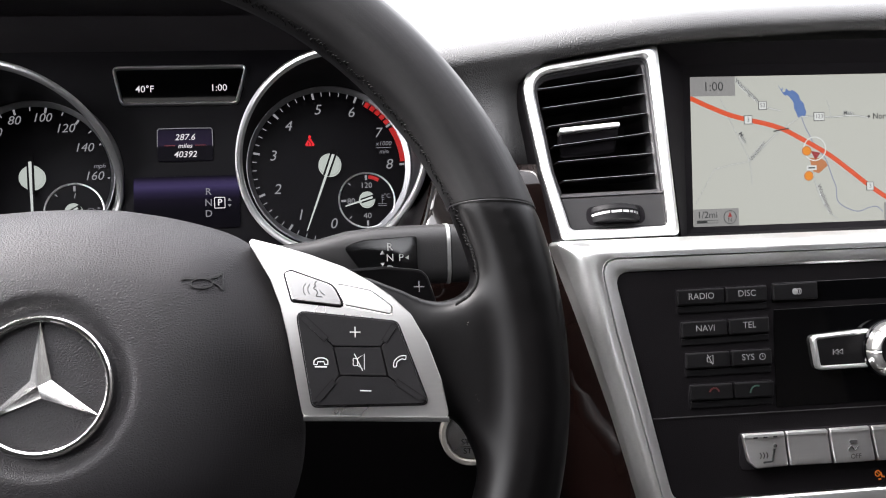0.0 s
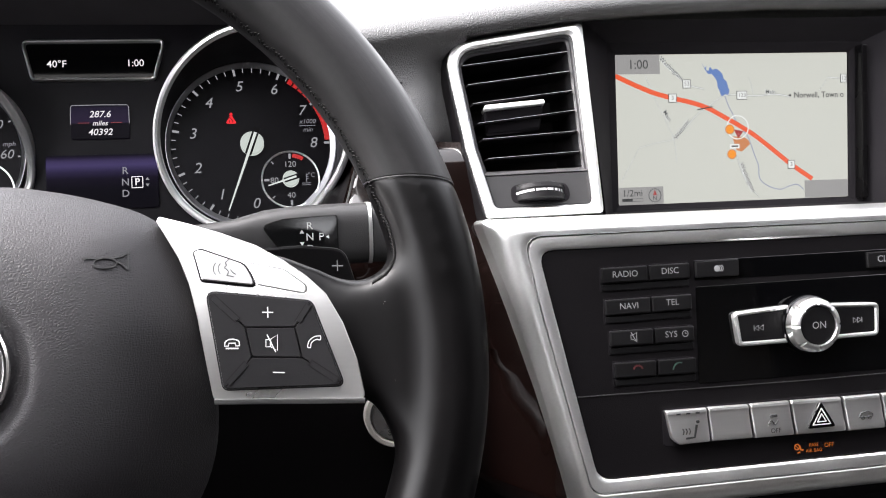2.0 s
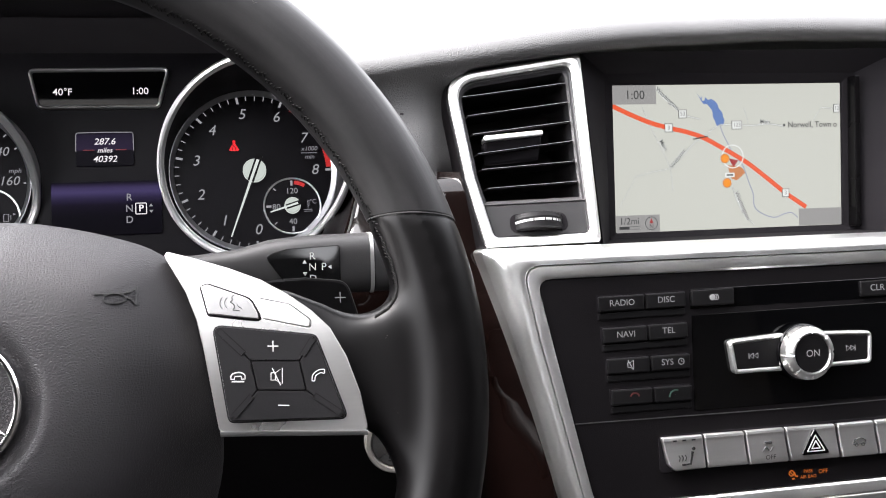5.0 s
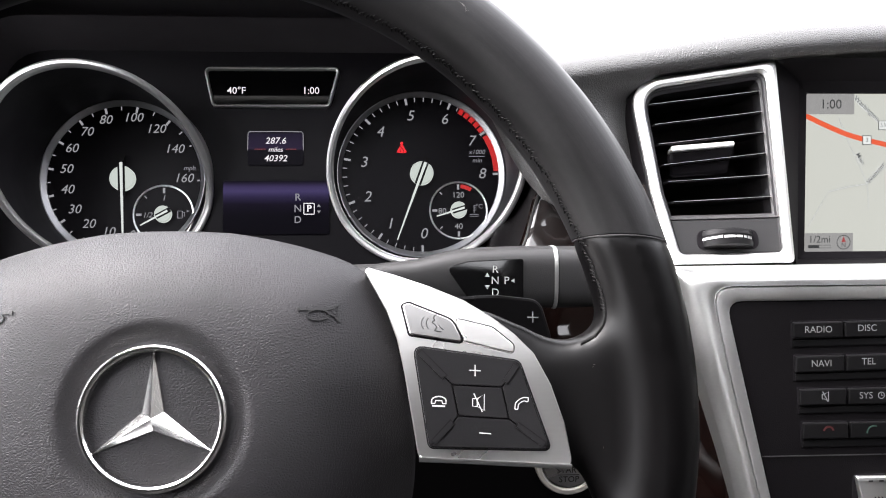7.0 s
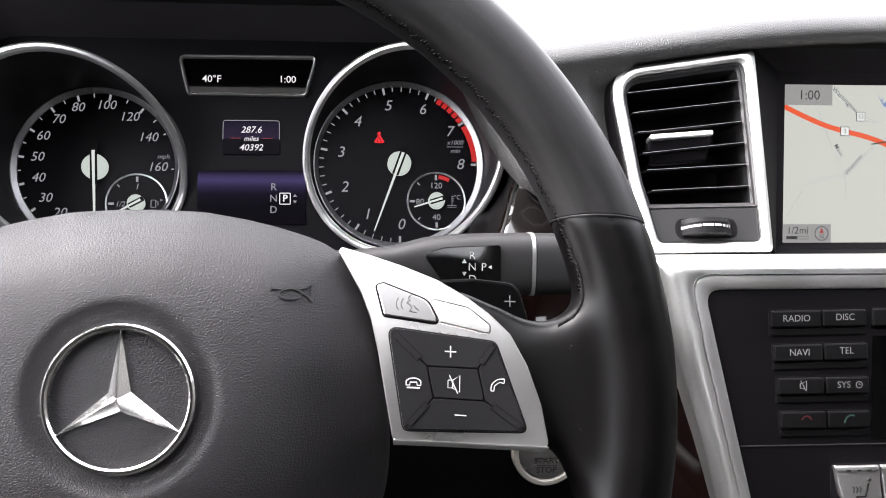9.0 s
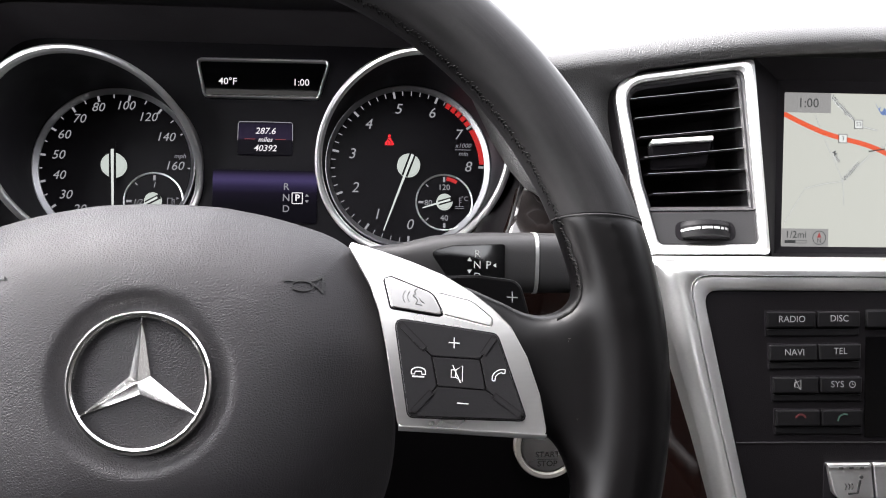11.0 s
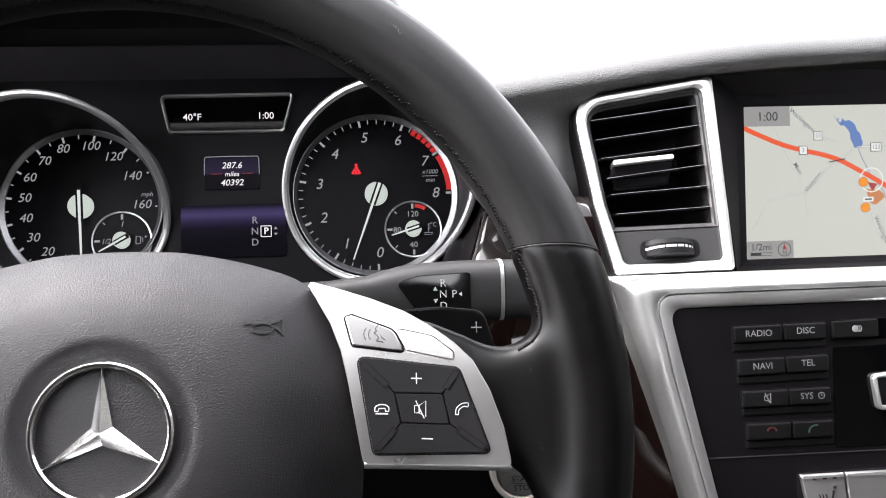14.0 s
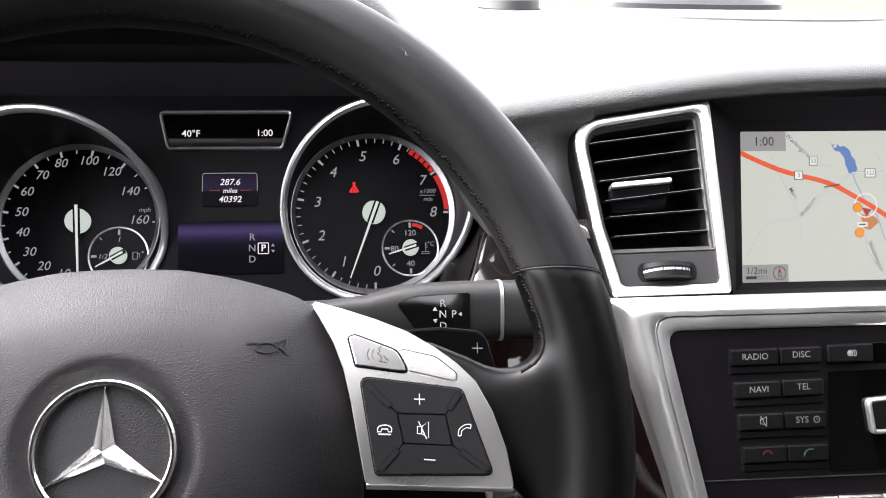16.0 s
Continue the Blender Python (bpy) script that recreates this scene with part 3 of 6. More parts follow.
# coarse hand stitching round the inside of the thumb rest
dg = bpy.context.evaluated_depsgraph_get()
ev = grip_ob.evaluated_get(dg)
rnd = random.Random(9)
b = bmesh.new()
path = catmull([(0.1468, 0.0508), (0.1498, 0.0437), (0.1523, 0.0371), (0.1534, 0.0315), (0.1516, 0.0274), (0.1482, 0.0247), (0.1447, 0.0235)], 8)
for i in range(1, len(path) - 1):
    here, way = Vector((*path[i], -0.0095)), Vector((*path[i + 1], 0.0)) - Vector((*path[i - 1], 0.0))
    for q in (0.0, 0.5):
        ok, at, nrm, _ = ev.closest_point_on_mesh(here + way * q * 0.5)
        if not ok:
            continue
        t = (way - nrm * way.dot(nrm)).normalized()
        s = nrm.cross(t)
        ax = (t * 0.75 + s * rnd.uniform(0.4, 0.8)).normalized()
        side = nrm.cross(ax)
        k = rnd.uniform(0.8, 1.2)
        lo = [at + ax * (a * 0.0010 * k) for a in (-1, -0.4, 0.4, 1)]
        up = (0.0, 0.00055 * k, 0.00055 * k, 0.0)
        w = (0.0001, 0.00034, 0.00034, 0.0001)
        loft(b, [[tuple(c - side * ww - nrm * 0.0004), tuple(c - side * ww * 0.7 + nrm * u), tuple(c + side * ww * 0.7 + nrm * u), tuple(c + side * ww - nrm * 0.0004)] for c, u, ww in zip(lo, up, w)], True, True)
tagged(part("grip_stitching", b, M_THREAD, wheel, "frayed dark grey stitching"), kind="stuff")
# seams where the grip leather meets the rim leather
for a_mid, lean_ in ((19.8, -2.2), (160.2, 2.2), (229 - 0.2, 0), (311.2, 0)):
    b = bmesh.new()
    loops = []
    for j in range(29):
        t = 2 * math.pi * j / 28
        a = a_mid + lean_ * math.cos(t)
        r0 = RC + RT * 1.0 * math.cos(t)
        c = Vector((r0 * math.cos(radians(a)), r0 * math.sin(radians(a)), RZ + RT * 1.08 * math.sin(t)))
        ax = Vector((-math.sin(radians(a)), math.cos(radians(a)), 0))
        out = Vector((math.cos(t) * math.cos(radians(a)), math.cos(t) * math.sin(radians(a)), math.sin(t)))
        loops.append([tuple(c + ax * 0.0003 * math.cos(q) + out * 0.00016 * math.sin(q)) for q in [2 * math.pi * i / 6 for i in range(6)]])
    loft(b, loops)
    part("seam", b, M_STALK, wheel)
# pale nicks and scratches in the leather
rnd = random.Random(21)


def nick(carrier, x, y, length, turn, wide=0.00022):
    """A thin worn line lying on the leather."""
    ev_ = carrier.evaluated_get(bpy.context.evaluated_depsgraph_get())
    rows_ = []
    for k in range(5):
        f = k / 4 - 0.5
        q = Vector((x + length * f * math.cos(radians(turn)) + rnd.uniform(-1, 1) * length * 0.08, y + length * f * math.sin(radians(turn)), 0.02))
        ok, at, nrm, _ = ev_.closest_point_on_mesh(q)
        s = Vector((-math.sin(radians(turn)), math.cos(radians(turn)), 0)) * wide * (0.25 + (1 - abs(f) * 2) * 0.75)
        rows_.append([tuple(at - s - nrm * 0.0002), tuple(at + nrm * 0.00007), tuple(at + s - nrm * 0.0002)])
    b_ = bmesh.new()
    loft(b_, rows_, True, True)
    part("nick", b_, M_SCUFF, wheel, "pale nick")


for x, y, length, turn, wide in ((0.1063, 0.1441, 0.0030, -65, 0.0002), (0.1073, 0.1422, 0.0026, -80, 0.00018), (0.1067, 0.1447, 0.0018, 15, 0.00018), (0.1081, 0.1410, 0.0016, 20, 0.00018), (0.1099, 0.1351, 0.0007, 40, 0.0003)):
    nick(rim_ob, x, y, length, turn, wide)
for x, y, length, turn, wide in ((0.1400, 0.0153, 0.0006, 0, 0.0003), (0.1396, 0.0141, 0.0005, 60, 0.0002), (0.1418, -0.0130, 0.0006, 30, 0.0002), (0.1422, -0.0150, 0.0005, 100, 0.0002)):
    nick(grip_ob, x, y, length, turn, wide)
# stitching along the inner edge of the rim
b = bmesh.new()
rnd = random.Random(4)
for i in range(324):
    a = radians(9 + 151 * i / 324)
    RS = RT * (1.0 if a > radians(18.6) else 1.012)
    t = radians(158 + 4 * rnd.uniform(-1, 1))
    for sgn in (-1, 1):
        r0 = RC + (RS + 0.0002) * math.cos(t + sgn * 0.07)
        r1 = RC + (RS + 0.0002) * math.cos(t)
        z0 = RZ + (RS * 1.08 + 0.0002) * math.sin(t + sgn * 0.07)
        z1 = RZ + (RS * 1.08 + 0.0002) * math.sin(t)
        p0 = Vector((r0 * math.cos(a), r0 * math.sin(a), z0))
        p1 = Vector((r1 * math.cos(a + 0.004), r1 * math.sin(a + 0.004), z1))
        d = Vector((-math.cos(a), -math.sin(a), 0.3)).normalized() * 0.00032
        s = Vector((-math.sin(a), math.cos(a), 0)) * 0.0002
        loft(b, [[tuple(p0 - s), tuple(p0 + s), tuple(p0 + d)], [tuple(p1 - s), tuple(p1 + s), tuple(p1 + d)]], True, True)
tagged(part("stitching", b, M_THREAD, wheel, "dark grey stitching"), kind="stuff")

# airbag cover: a domed pad with a round dish for the emblem
half = [(0.0, 0.0645), (0.0212, 0.0636), (0.0409, 0.0602), (0.0607, 0.0540), (0.0695, 0.0495), (0.0745, 0.0423), (0.0794, 0.0332), (0.0826, 0.0223), (0.0850, 0.0084), (0.0867, -0.0072), (0.0880, -0.0159),
        (0.0872, -0.032), (0.082, -0.050), (0.070, -0.066), (0.048, -0.077), (0.0, -0.081)]
outline = half + [(-x, y) for x, y in half[-2:0:-1]]
dense = catmull(outline, 10, True)
NA = 120


def polar(a):
    best, d = None, 9
    for x, y in dense:
        e = abs((math.atan2(y, x) - a + math.pi) % (2 * math.pi) - math.pi)
        if e < d:
            best, d = (x, y), e
    return math.hypot(*best)


RO = [polar(2 * math.pi * i / NA) for i in range(NA)]
RO = [(RO[i - 1] + RO[i] * 2 + RO[(i + 1) % NA]) / 4 for i in range(NA)]
bm = bmesh.new()
loops = []
pad_z = lambda s: -0.0010 - 0.0255 * s ** 4.4
for s, z in [(0.97, -0.040), (0.995, -0.031)] + [(s, pad_z(s)) for s in (1.0, 0.985, 0.965, 0.94, 0.91, 0.87, 0.82, 0.76, 0.69, 0.61)]:
    lp = []
    for i, r in enumerate(RO):
        x, y = s * r * math.cos(2 * math.pi * i / NA), s * r * math.sin(2 * math.pi * i / NA)
        lp.append((x, y, z - 0.018 * smooth01(0.35, 1.0, s) ** 1.4 * smooth01(-0.015, 0.035, -y)))
    loops.append(lp)
for r, z in ((0.0335, -0.0018), (0.0318, -0.0018), (0.0306, -0.0021), (0.0295, -0.0028), (0.0283, -0.0037), (0.0270, -0.0046), (0.0257, -0.0052), (0.0247, -0.0052), (0.0238, -0.0044), (0.0231, -0.0034), (0.0216, -0.0029), (0.010, -0.0028)):
    loops.append([(r * math.cos(2 * math.pi * i / NA), r * math.sin(2 * math.pi * i / NA) - 0.0007, z) for i in range(NA)])
loft(bm, loops, True, True)
part("airbag_cover", bm, M_PAD, wheel, "black grained airbag cover", crease=70)
EY = -0.0007
# emblem: a chrome ring with a three-armed relief
bm = bmesh.new()
prof = [(0.0229 + 0.0013 * math.cos(t), -0.0010 + 0.0018 * math.sin(t)) for t in [2 * math.pi * i / 10 for i in range(11)]]
ring(bm, 0, EY, prof, 96)
emb = part("emblem", bm, M_CHROME, wheel, "chrome ring emblem")
bm = bmesh.new()
tip, mid = [], []
for k in range(3):
    a = radians(90 + 120 * k)
    tip.append((0.0222 * math.cos(a), EY + 0.0222 * math.sin(a), -0.0018))
    c = radians(90 + 120 * k + 60)
    mid.append((0.0040 * math.cos(c), EY + 0.0040 * math.sin(c), -0.0022))
apex = bm.verts.new((0, EY, 0.0014))
vt = [bm.verts.new(p) for p in tip]
vm = [bm.verts.new(p) for p in mid]
bt = [bm.verts.new((p[0], p[1], -0.0056)) for p in tip]
bmv = [bm.verts.new((p[0], p[1], -0.0056)) for p in mid]
for k in range(3):
    bm.faces.new((apex, vt[k], vm[k]))
    bm.faces.new((apex, vm[k], vt[(k + 1) % 3]))
    bm.faces.new((vt[k], bt[k], bmv[k], vm[k]))
    bm.faces.new((vm[k], bmv[k], bt[(k + 1) % 3], vt[(k + 1) % 3]))
part("emblem_relief", bm, M_CHROME, emb, smooth=False)
# embossed horn symbols
for sx in (1, -1):
    bm = bmesh.new()
    z = -0.0050
    for line, w in (([(0.0472, 0.0346), (0.0562, 0.0345), (0.0590, 0.0353), (0.0606, 0.0368)], 0.0006), ([(0.0606, 0.0370), (0.0606, 0.0303)], 0.0006), ([(0.0536 + 0.0037 * math.cos(0.3 * q), 0.0328 + 0.0018 * math.sin(0.3 * q)) for q in range(22)], 0.0005), ([(0.0568, 0.0336), (0.0592, 0.0322), (0.0606, 0.0304)], 0.0005), ([(0.0472, 0.0352), (0.0472, 0.0340)], 0.0006)):
        loops = [[(x * sx, y) for x, y in line]]
        ribbon(bm, loops[0], w, z - 0.006, z + 0.0012)
    for v in bm.verts:
        top = v.co.z > z - 0.002
        s = math.hypot(v.co.x, v.co.y) / RO[round(math.atan2(v.co.y, v.co.x) / (2 * math.pi) * NA) % NA]
        v.co.z = pad_z(s) + (0.0006 if top else -0.002)
    part("horn_symbol", bm, M_EMBOSS, wheel, "embossed horn symbol")

# spoke panels
BL = W_AT.inverted() @ B_AT
SIL = [(-0.0388, 0.0473), (-0.0286, 0.0446), (-0.0165, 0.0408), (-0.0043, 0.0361), (0.0058, 0.0303), (0.0138, 0.0245), (0.0208, 0.0178), (0.0268, 0.0071), (0.0317, -0.0063), (0.0346, -0.0205),
       (0.0123, -0.0200), (-0.0186, -0.0192), (-0.0206, -0.0095), (-0.0245, 0.0098), (-0.0275, 0.0215), (-0.0315, 0.0314), (-0.0375, 0.0415), (-0.0400, 0.0456)]
PADC = [(-0.0212, 0.0189), (0.0155, 0.0147), (0.0267, -0.0152), (-0.0149, -0.0155)]
SQ = [(-0.0076, 0.0059), (0.0097, 0.0055), (0.0122, -0.0053), (-0.0052, -0.0047)]


def lerp(p, q, f):
    return (p[0] + (q[0] - p[0]) * f, p[1] + (q[1] - p[1]) * f)


def bowed(b):
    """Bends what lies on the spoke over a shallow arch."""
    for v in b.verts:
        v.co.z -= (v.co.y - 0.0) ** 2 / 0.8
    return b


def spoke(side):
    mirror = Matrix.Diagonal((side, 1, 1, 1)) @ BL
    pts = rounded(SIL, [0.0007] + [0.0022] * 15 + [0.002, 0.0007], 3)
    b = bmesh.new()
    if area(pts) < 0:
        pts = pts[::-1]
    loft(b, [at_z(pts, -0.014), at_z(pts, -0.0006), at_z(inset(pts, 0.00015), -0.0002), at_z(inset(pts, 0.0004), 0.0)], True, True)
    for k in range(28):
        bmesh.ops.bisect_plane(b, geom=b.verts[:] + b.edges[:] + b.faces[:], plane_co=(0, -0.0155 + 0.0022 * k, 0), plane_no=(0, 1, 0))
    for k in range(24):
        bmesh.ops.bisect_plane(b, geom=b.verts[:] + b.edges[:] + b.faces[:], plane_co=(-0.0385 + 0.003 * k, 0, 0), plane_no=(1, 0, 0))
    bowed(b)
    bmesh.ops.triangulate(b, faces=[f for f in b.faces if len(f.verts) > 4])
    panel = part("spoke_panel", b, M_SATIN, wheel, "satin silver spoke panel", at=mirror, crease=14)
    wn = panel.modifiers.new("even", 'WEIGHTED_NORMAL')
    wn.keep_sharp, wn.weight = True, 100
    b = bmesh.new()
    rows = [[(-0.0184, y, z), (-0.005, y - 0.0002, z), (0.0123, y - 0.0006, z), (0.0342, y - 0.0011, z)] for y, z in ((-0.0188, -0.003), (-0.0188, 0.00012), (-0.0191, 0.0001), (-0.0199, -0.0006), (-0.0206, -0.0018), (-0.0206, -0.006))]
    loft(b, rows, closed=False)
    part("lower_bevel", bowed(b), M_SATIN_V, panel, "rounded lower edge", at=mirror, crease=80)
    if side < 0:
        return
    # recess lip round the key block
    b = bmesh.new()
    oc = rounded(PADC, [0.0025, 0.003, 0.0018, 0.0022], 4)
    loft(b, [at_z(inset(oc, -0.0006), -0.001), at_z(inset(oc, -0.0006), 0.0003), at_z(inset(oc, -0.0001), 0.0004), at_z(oc, -0.001)])
    part("key_surround", bowed(b), M_BUTTON, panel, at=mirror)
    b = bmesh.new()
    slab(b, oc, -0.001, 0.0007, 0.0001)
    part("key_base", bowed(b), M_BLACK, panel, at=mirror)
    tl, tr, br, bl = PADC[0], PADC[1], PADC[2], PADC[3]
    s0, s1, s2, s3 = SQ
    wheel_keys = {"volume_up": ([tl, tr, s1, s0], "+"), "call_key": ([tr, br, s2, s1], "call"), "volume_down": ([br, bl, s3, s2], "-"), "hang_up_key": ([bl, tl, s0, s3], "end"), "mute_key": ([s0, s1, s2, s3], "mute")}
    for nm, (poly, sym) in wheel_keys.items():
        pp = poly if area(poly) > 0 else poly[::-1]
        p = rounded(inset(pp, 0.0003), 0.0007, 3)
        b = bmesh.new()
        slab(b, p, 0.0, 0.0013, 0.00007)
        key = part("key", bowed(b), M_BUTTON, panel, at=mirror)
        b = bmesh.new()
        z0, z1, w = 0.0012, 0.00145, 0.00036
        if sym == "+":
            ribbon(b, [(-0.0017, 0.0111), (0.0022, 0.0110)], w, z0, z1)
            ribbon(b, [(0.0002, 0.0130), (0.0003, 0.0091)], w, z0, z1 + 0.00002)
        elif sym == "-":
            ribbon(b, [(0.0021, -0.0102), (0.0061, -0.0104)], w, z0, z1)
        elif sym == "mute":
            ribbon(b, [(-0.0004, 0.0014), (-0.0004, -0.0012), (0.0012, -0.0012), (0.0036, -0.0026), (0.0036, 0.0030), (0.0012, 0.0014), (-0.0004, 0.0014)], 0.00028, z0, z1)
            ribbon(b, [(0.0012, 0.0014), (0.0012, -0.0012)], 0.00035, z0, z1 + 0.00002)
            ribbon(b, [(0.0000, 0.0031), (0.0030, -0.0031)], 0.00034, z0, z1 + 0.00004)
        elif sym == "call":
            ribbon(b, catmull([(0.0142, -0.0018), (0.0146, 0.0004), (0.0166, 0.0020), (0.0188, 0.0022)], 5), 0.0003, z0, z1)
            ribbon(b, catmull([(0.0142, -0.0018), (0.0152, -0.0018), (0.0155, -0.0002), (0.0172, 0.0010), (0.0186, 0.0008), (0.0188, 0.0022)], 5), 0.0003, z0, z1 + 0.00002)
        else:
            ribbon(b, [(-0.0121 + 0.0025 * math.cos(radians(q)), 0.0004 + 0.0014 * math.sin(radians(q))) for q in range(0, 181, 15)], 0.0004, z0, z1)
            ribbon(b, [(-0.0146, 0.0006), (-0.0146, -0.0006), (-0.0134, -0.0006), (-0.0132, 0.0004), (-0.0110, 0.0004), (-0.0108, -0.0006), (-0.0096, -0.0006), (-0.0096, 0.0006)], 0.0004, z0, z1 + 0.00002)
            ribbon(b, [(-0.0143, -0.0014), (-0.0099, -0.0015)], 0.0005, z0, z1)
        part("symbol", bowed(b), M_PRINTW, key, "white symbol", at=mirror)
    for c, s in zip(PADC, SQ):
        b = bmesh.new()
        ribbon(b, [lerp(c, s, 0.13), lerp(c, s, 0.82)], 0.0026, 0.0, 0.00136)
        part("divider_gap", bowed(b), M_BLACK, panel, at=mirror)
        b = bmesh.new()
        ribbon(b, [lerp(c, s, 0.16), lerp(c, s, 0.79)], 0.0018, 0.0, 0.0016)
        part("divider", bowed(b), M_BUTTON, panel, at=mirror)
    # voice key and blank cover above
    b = bmesh.new()
    slab(b, rounded([(-0.0259, 0.0335), (-0.0229, 0.0232), (-0.0040, 0.0208), (-0.0082, 0.0286), (-0.0236, 0.0343)], [0.0008, 0.001, 0.0012, 0.006, 0.0012], 4), -0.001, 0.0016, 0.0004)
    vk = part("voice_key", bowed(b), M_KEY, panel, "satin silver voice key", at=mirror)
    b = bmesh.new()
    for k in range(2):
        ribbon(b, arc(-0.0146 - 0.0013 * k, 0.0272, 0.0026 + 0.0004 * k, 135, 225, 6), 0.00026, 0.0015, 0.00175)
    ribbon(b, catmull([(-0.0136, 0.0306), (-0.0148, 0.0292), (-0.0142, 0.0284), (-0.0152, 0.0276), (-0.0141, 0.0268), (-0.0136, 0.0258), (-0.0142, 0.0246)], 4), 0.0003, 0.0015, 0.00175)
    ribbon(b, [(-0.0142, 0.0246), (-0.0118, 0.0242)], 0.0003, 0.0015, 0.00176)
    ribbon(b, catmull([(-0.0128, 0.0268), (-0.0122, 0.0258), (-0.0110, 0.0250)], 4), 0.0003, 0.0015, 0.00175)
    part("symbol", bowed(b), M_PRINTD, vk, at=mirror)
    vo_ = rounded([(-0.0259, 0.0335), (-0.0229, 0.0232), (-0.0040, 0.0208), (-0.0082, 0.0286), (-0.0236, 0.0343)], [0.0008, 0.001, 0.0012, 0.006, 0.0012], 4)
    if area(vo_) < 0:
        vo_ = vo_[::-1]
    b = bmesh.new()
    loft(b, [at_z(inset(vo_, -0.0007), -0.001), at_z(inset(vo_, -0.0007), 0.00012), at_z(vo_, 0.0001), at_z(vo_, -0.001)])
    part("gap_line", bowed(b), M_DARK, panel, at=mirror)
    b = bmesh.new()
    o = rounded([(-0.0070, 0.0292), (-0.0034, 0.0212), (0.0136, 0.0176), (0.0136, 0.0205), (0.0060, 0.0264)], [0.001, 0.001, 0.0012, 0.002, 0.006], 4)
    slab(b, o, -0.001, 0.0008, 0.0003)
    part("blank_cover", bowed(b), M_SATIN, panel, at=mirror)
    b = bmesh.new()
    loft(b, [at_z(inset(o, -0.0005), -0.001), at_z(inset(o, -0.0005), 0.00012), at_z(o, 0.0001), at_z(o, -0.001)])
    part("cover_edge", bowed(b), M_CHROME, panel, at=mirror)


spoke(1)
spoke(-1)
# shift paddle behind the right spoke
PL = W_AT.inverted() @ P_AT
bm = bmesh.new()
slab(bm, rounded([(-0.040, 0.0085), (-0.0147, 0.0092), (0.0035, 0.0070), (0.0080, -0.0090), (0.004, -0.016), (-0.040, -0.016)], [0.002, 0.002, 0.007, 0.004, 0.004, 0.002], 5), -0.004, 0.0008, 0.0012)
pad = part("shift_paddle", bm, M_PADDLE, wheel, "black shift paddle", at=PL)
bm = bmesh.new()
ribbon(bm, [(-0.0022, -0.0001), (0.0024, -0.0003)], 0.0005, 0.0006, 0.0010)
ribbon(bm, [(0.0001, 0.0022), (0.0001, -0.0024)], 0.0004, 0.0006, 0.00102)
part("symbol", bm, M_PRINTG, pad, at=PL)

# ---- selector stalk ----
stalk = thing("selector_stalk", K_AT, "grey plastic gear selector stalk on the steering column", "gear stalk")


def stalk_loop(u, hv, hd, n=28, p=3.2):
    lp = []
    for i in range(n):
        a = 2 * math.pi * i / n
        c, s = math.cos(a), math.sin(a)
        lp.append((u, hv * math.copysign(abs(s) ** (2 / p), s), -0.011 + hd * math.copysign(abs(c) ** (2 / p), c)))
    return lp


bm = bmesh.new()
loft(bm, [stalk_loop(-0.09, 0.006, 0.008), stalk_loop(-0.06, 0.0068, 0.009), stalk_loop(-0.041, 0.0088, 0.010), stalk_loop(-0.0255, 0.0128, 0.011), stalk_loop(-0.012, 0.0142, 0.0112), stalk_loop(0.002, 0.0147, 0.0113), stalk_loop(0.0232, 0.0148, 0.0113), stalk_loop(0.0236, 0.0143, 0.011)], True, True)
sbody = part("stalk_body", bm, M_STALK, stalk)
bm = bmesh.new()
loft(bm, [stalk_loop(0.0234, 0.0140, 0.0108), stalk_loop(0.0236, 0.0151, 0.0116), stalk_loop(0.0252, 0.0151, 0.0116), stalk_loop(0.0254, 0.0140, 0.0108)], True, True)
part("stalk_ring", bm, M_SATIN_V, stalk, "satin silver ring")
bm = bmesh.new()
loft(bm, [stalk_loop(0.0254, 0.0140, 0.011), stalk_loop(0.0258, 0.0147, 0.0113), stalk_loop(0.050, 0.0145, 0.0113), stalk_loop(0.056, 0.0128, 0.010), stalk_loop(0.058, 0.008, 0.006)], True, True)
part("stalk_end", bm, M_STALK, stalk)
bm = bmesh.new()
slab(bm, rounded([(-0.0278, 0.0062), (-0.0165, -0.0100), (0.0086, -0.0108), (0.0084, 0.0100), (-0.0170, 0.0090)], [0.0028, 0.004, 0.0012, 0.0014, 0.006], 5), -0.002, 0.0006, 0.0003)
win = part("selector_window", bm, M_WINDOW, sbody, "glossy black selector window")
for s, x, y in (("R", -0.0049, 0.0051), ("N", -0.0049, -0.0002), ("D", -0.0048, -0.0058), ("P", 0.0005, -0.0003)):
    label(s, 0.0051, x, y, 0.00075, M_PRINTW, stalk, "selector_letter")
for tri in ([(-0.0097, 0.0017), (-0.0075, 0.0017), (-0.0086, 0.0036)], [(-0.0097, -0.0024), (-0.0086, -0.0043), (-0.0075, -0.0024)], [(0.0026, -0.0003), (0.0042, 0.0007), (0.0042, -0.0013)]):
    bm = bmesh.new()
    slab(bm, tri, 0.0004, 0.0008, 0.00002)
    part("selector_arrow", bm, M_PRINTW, stalk, smooth=False)

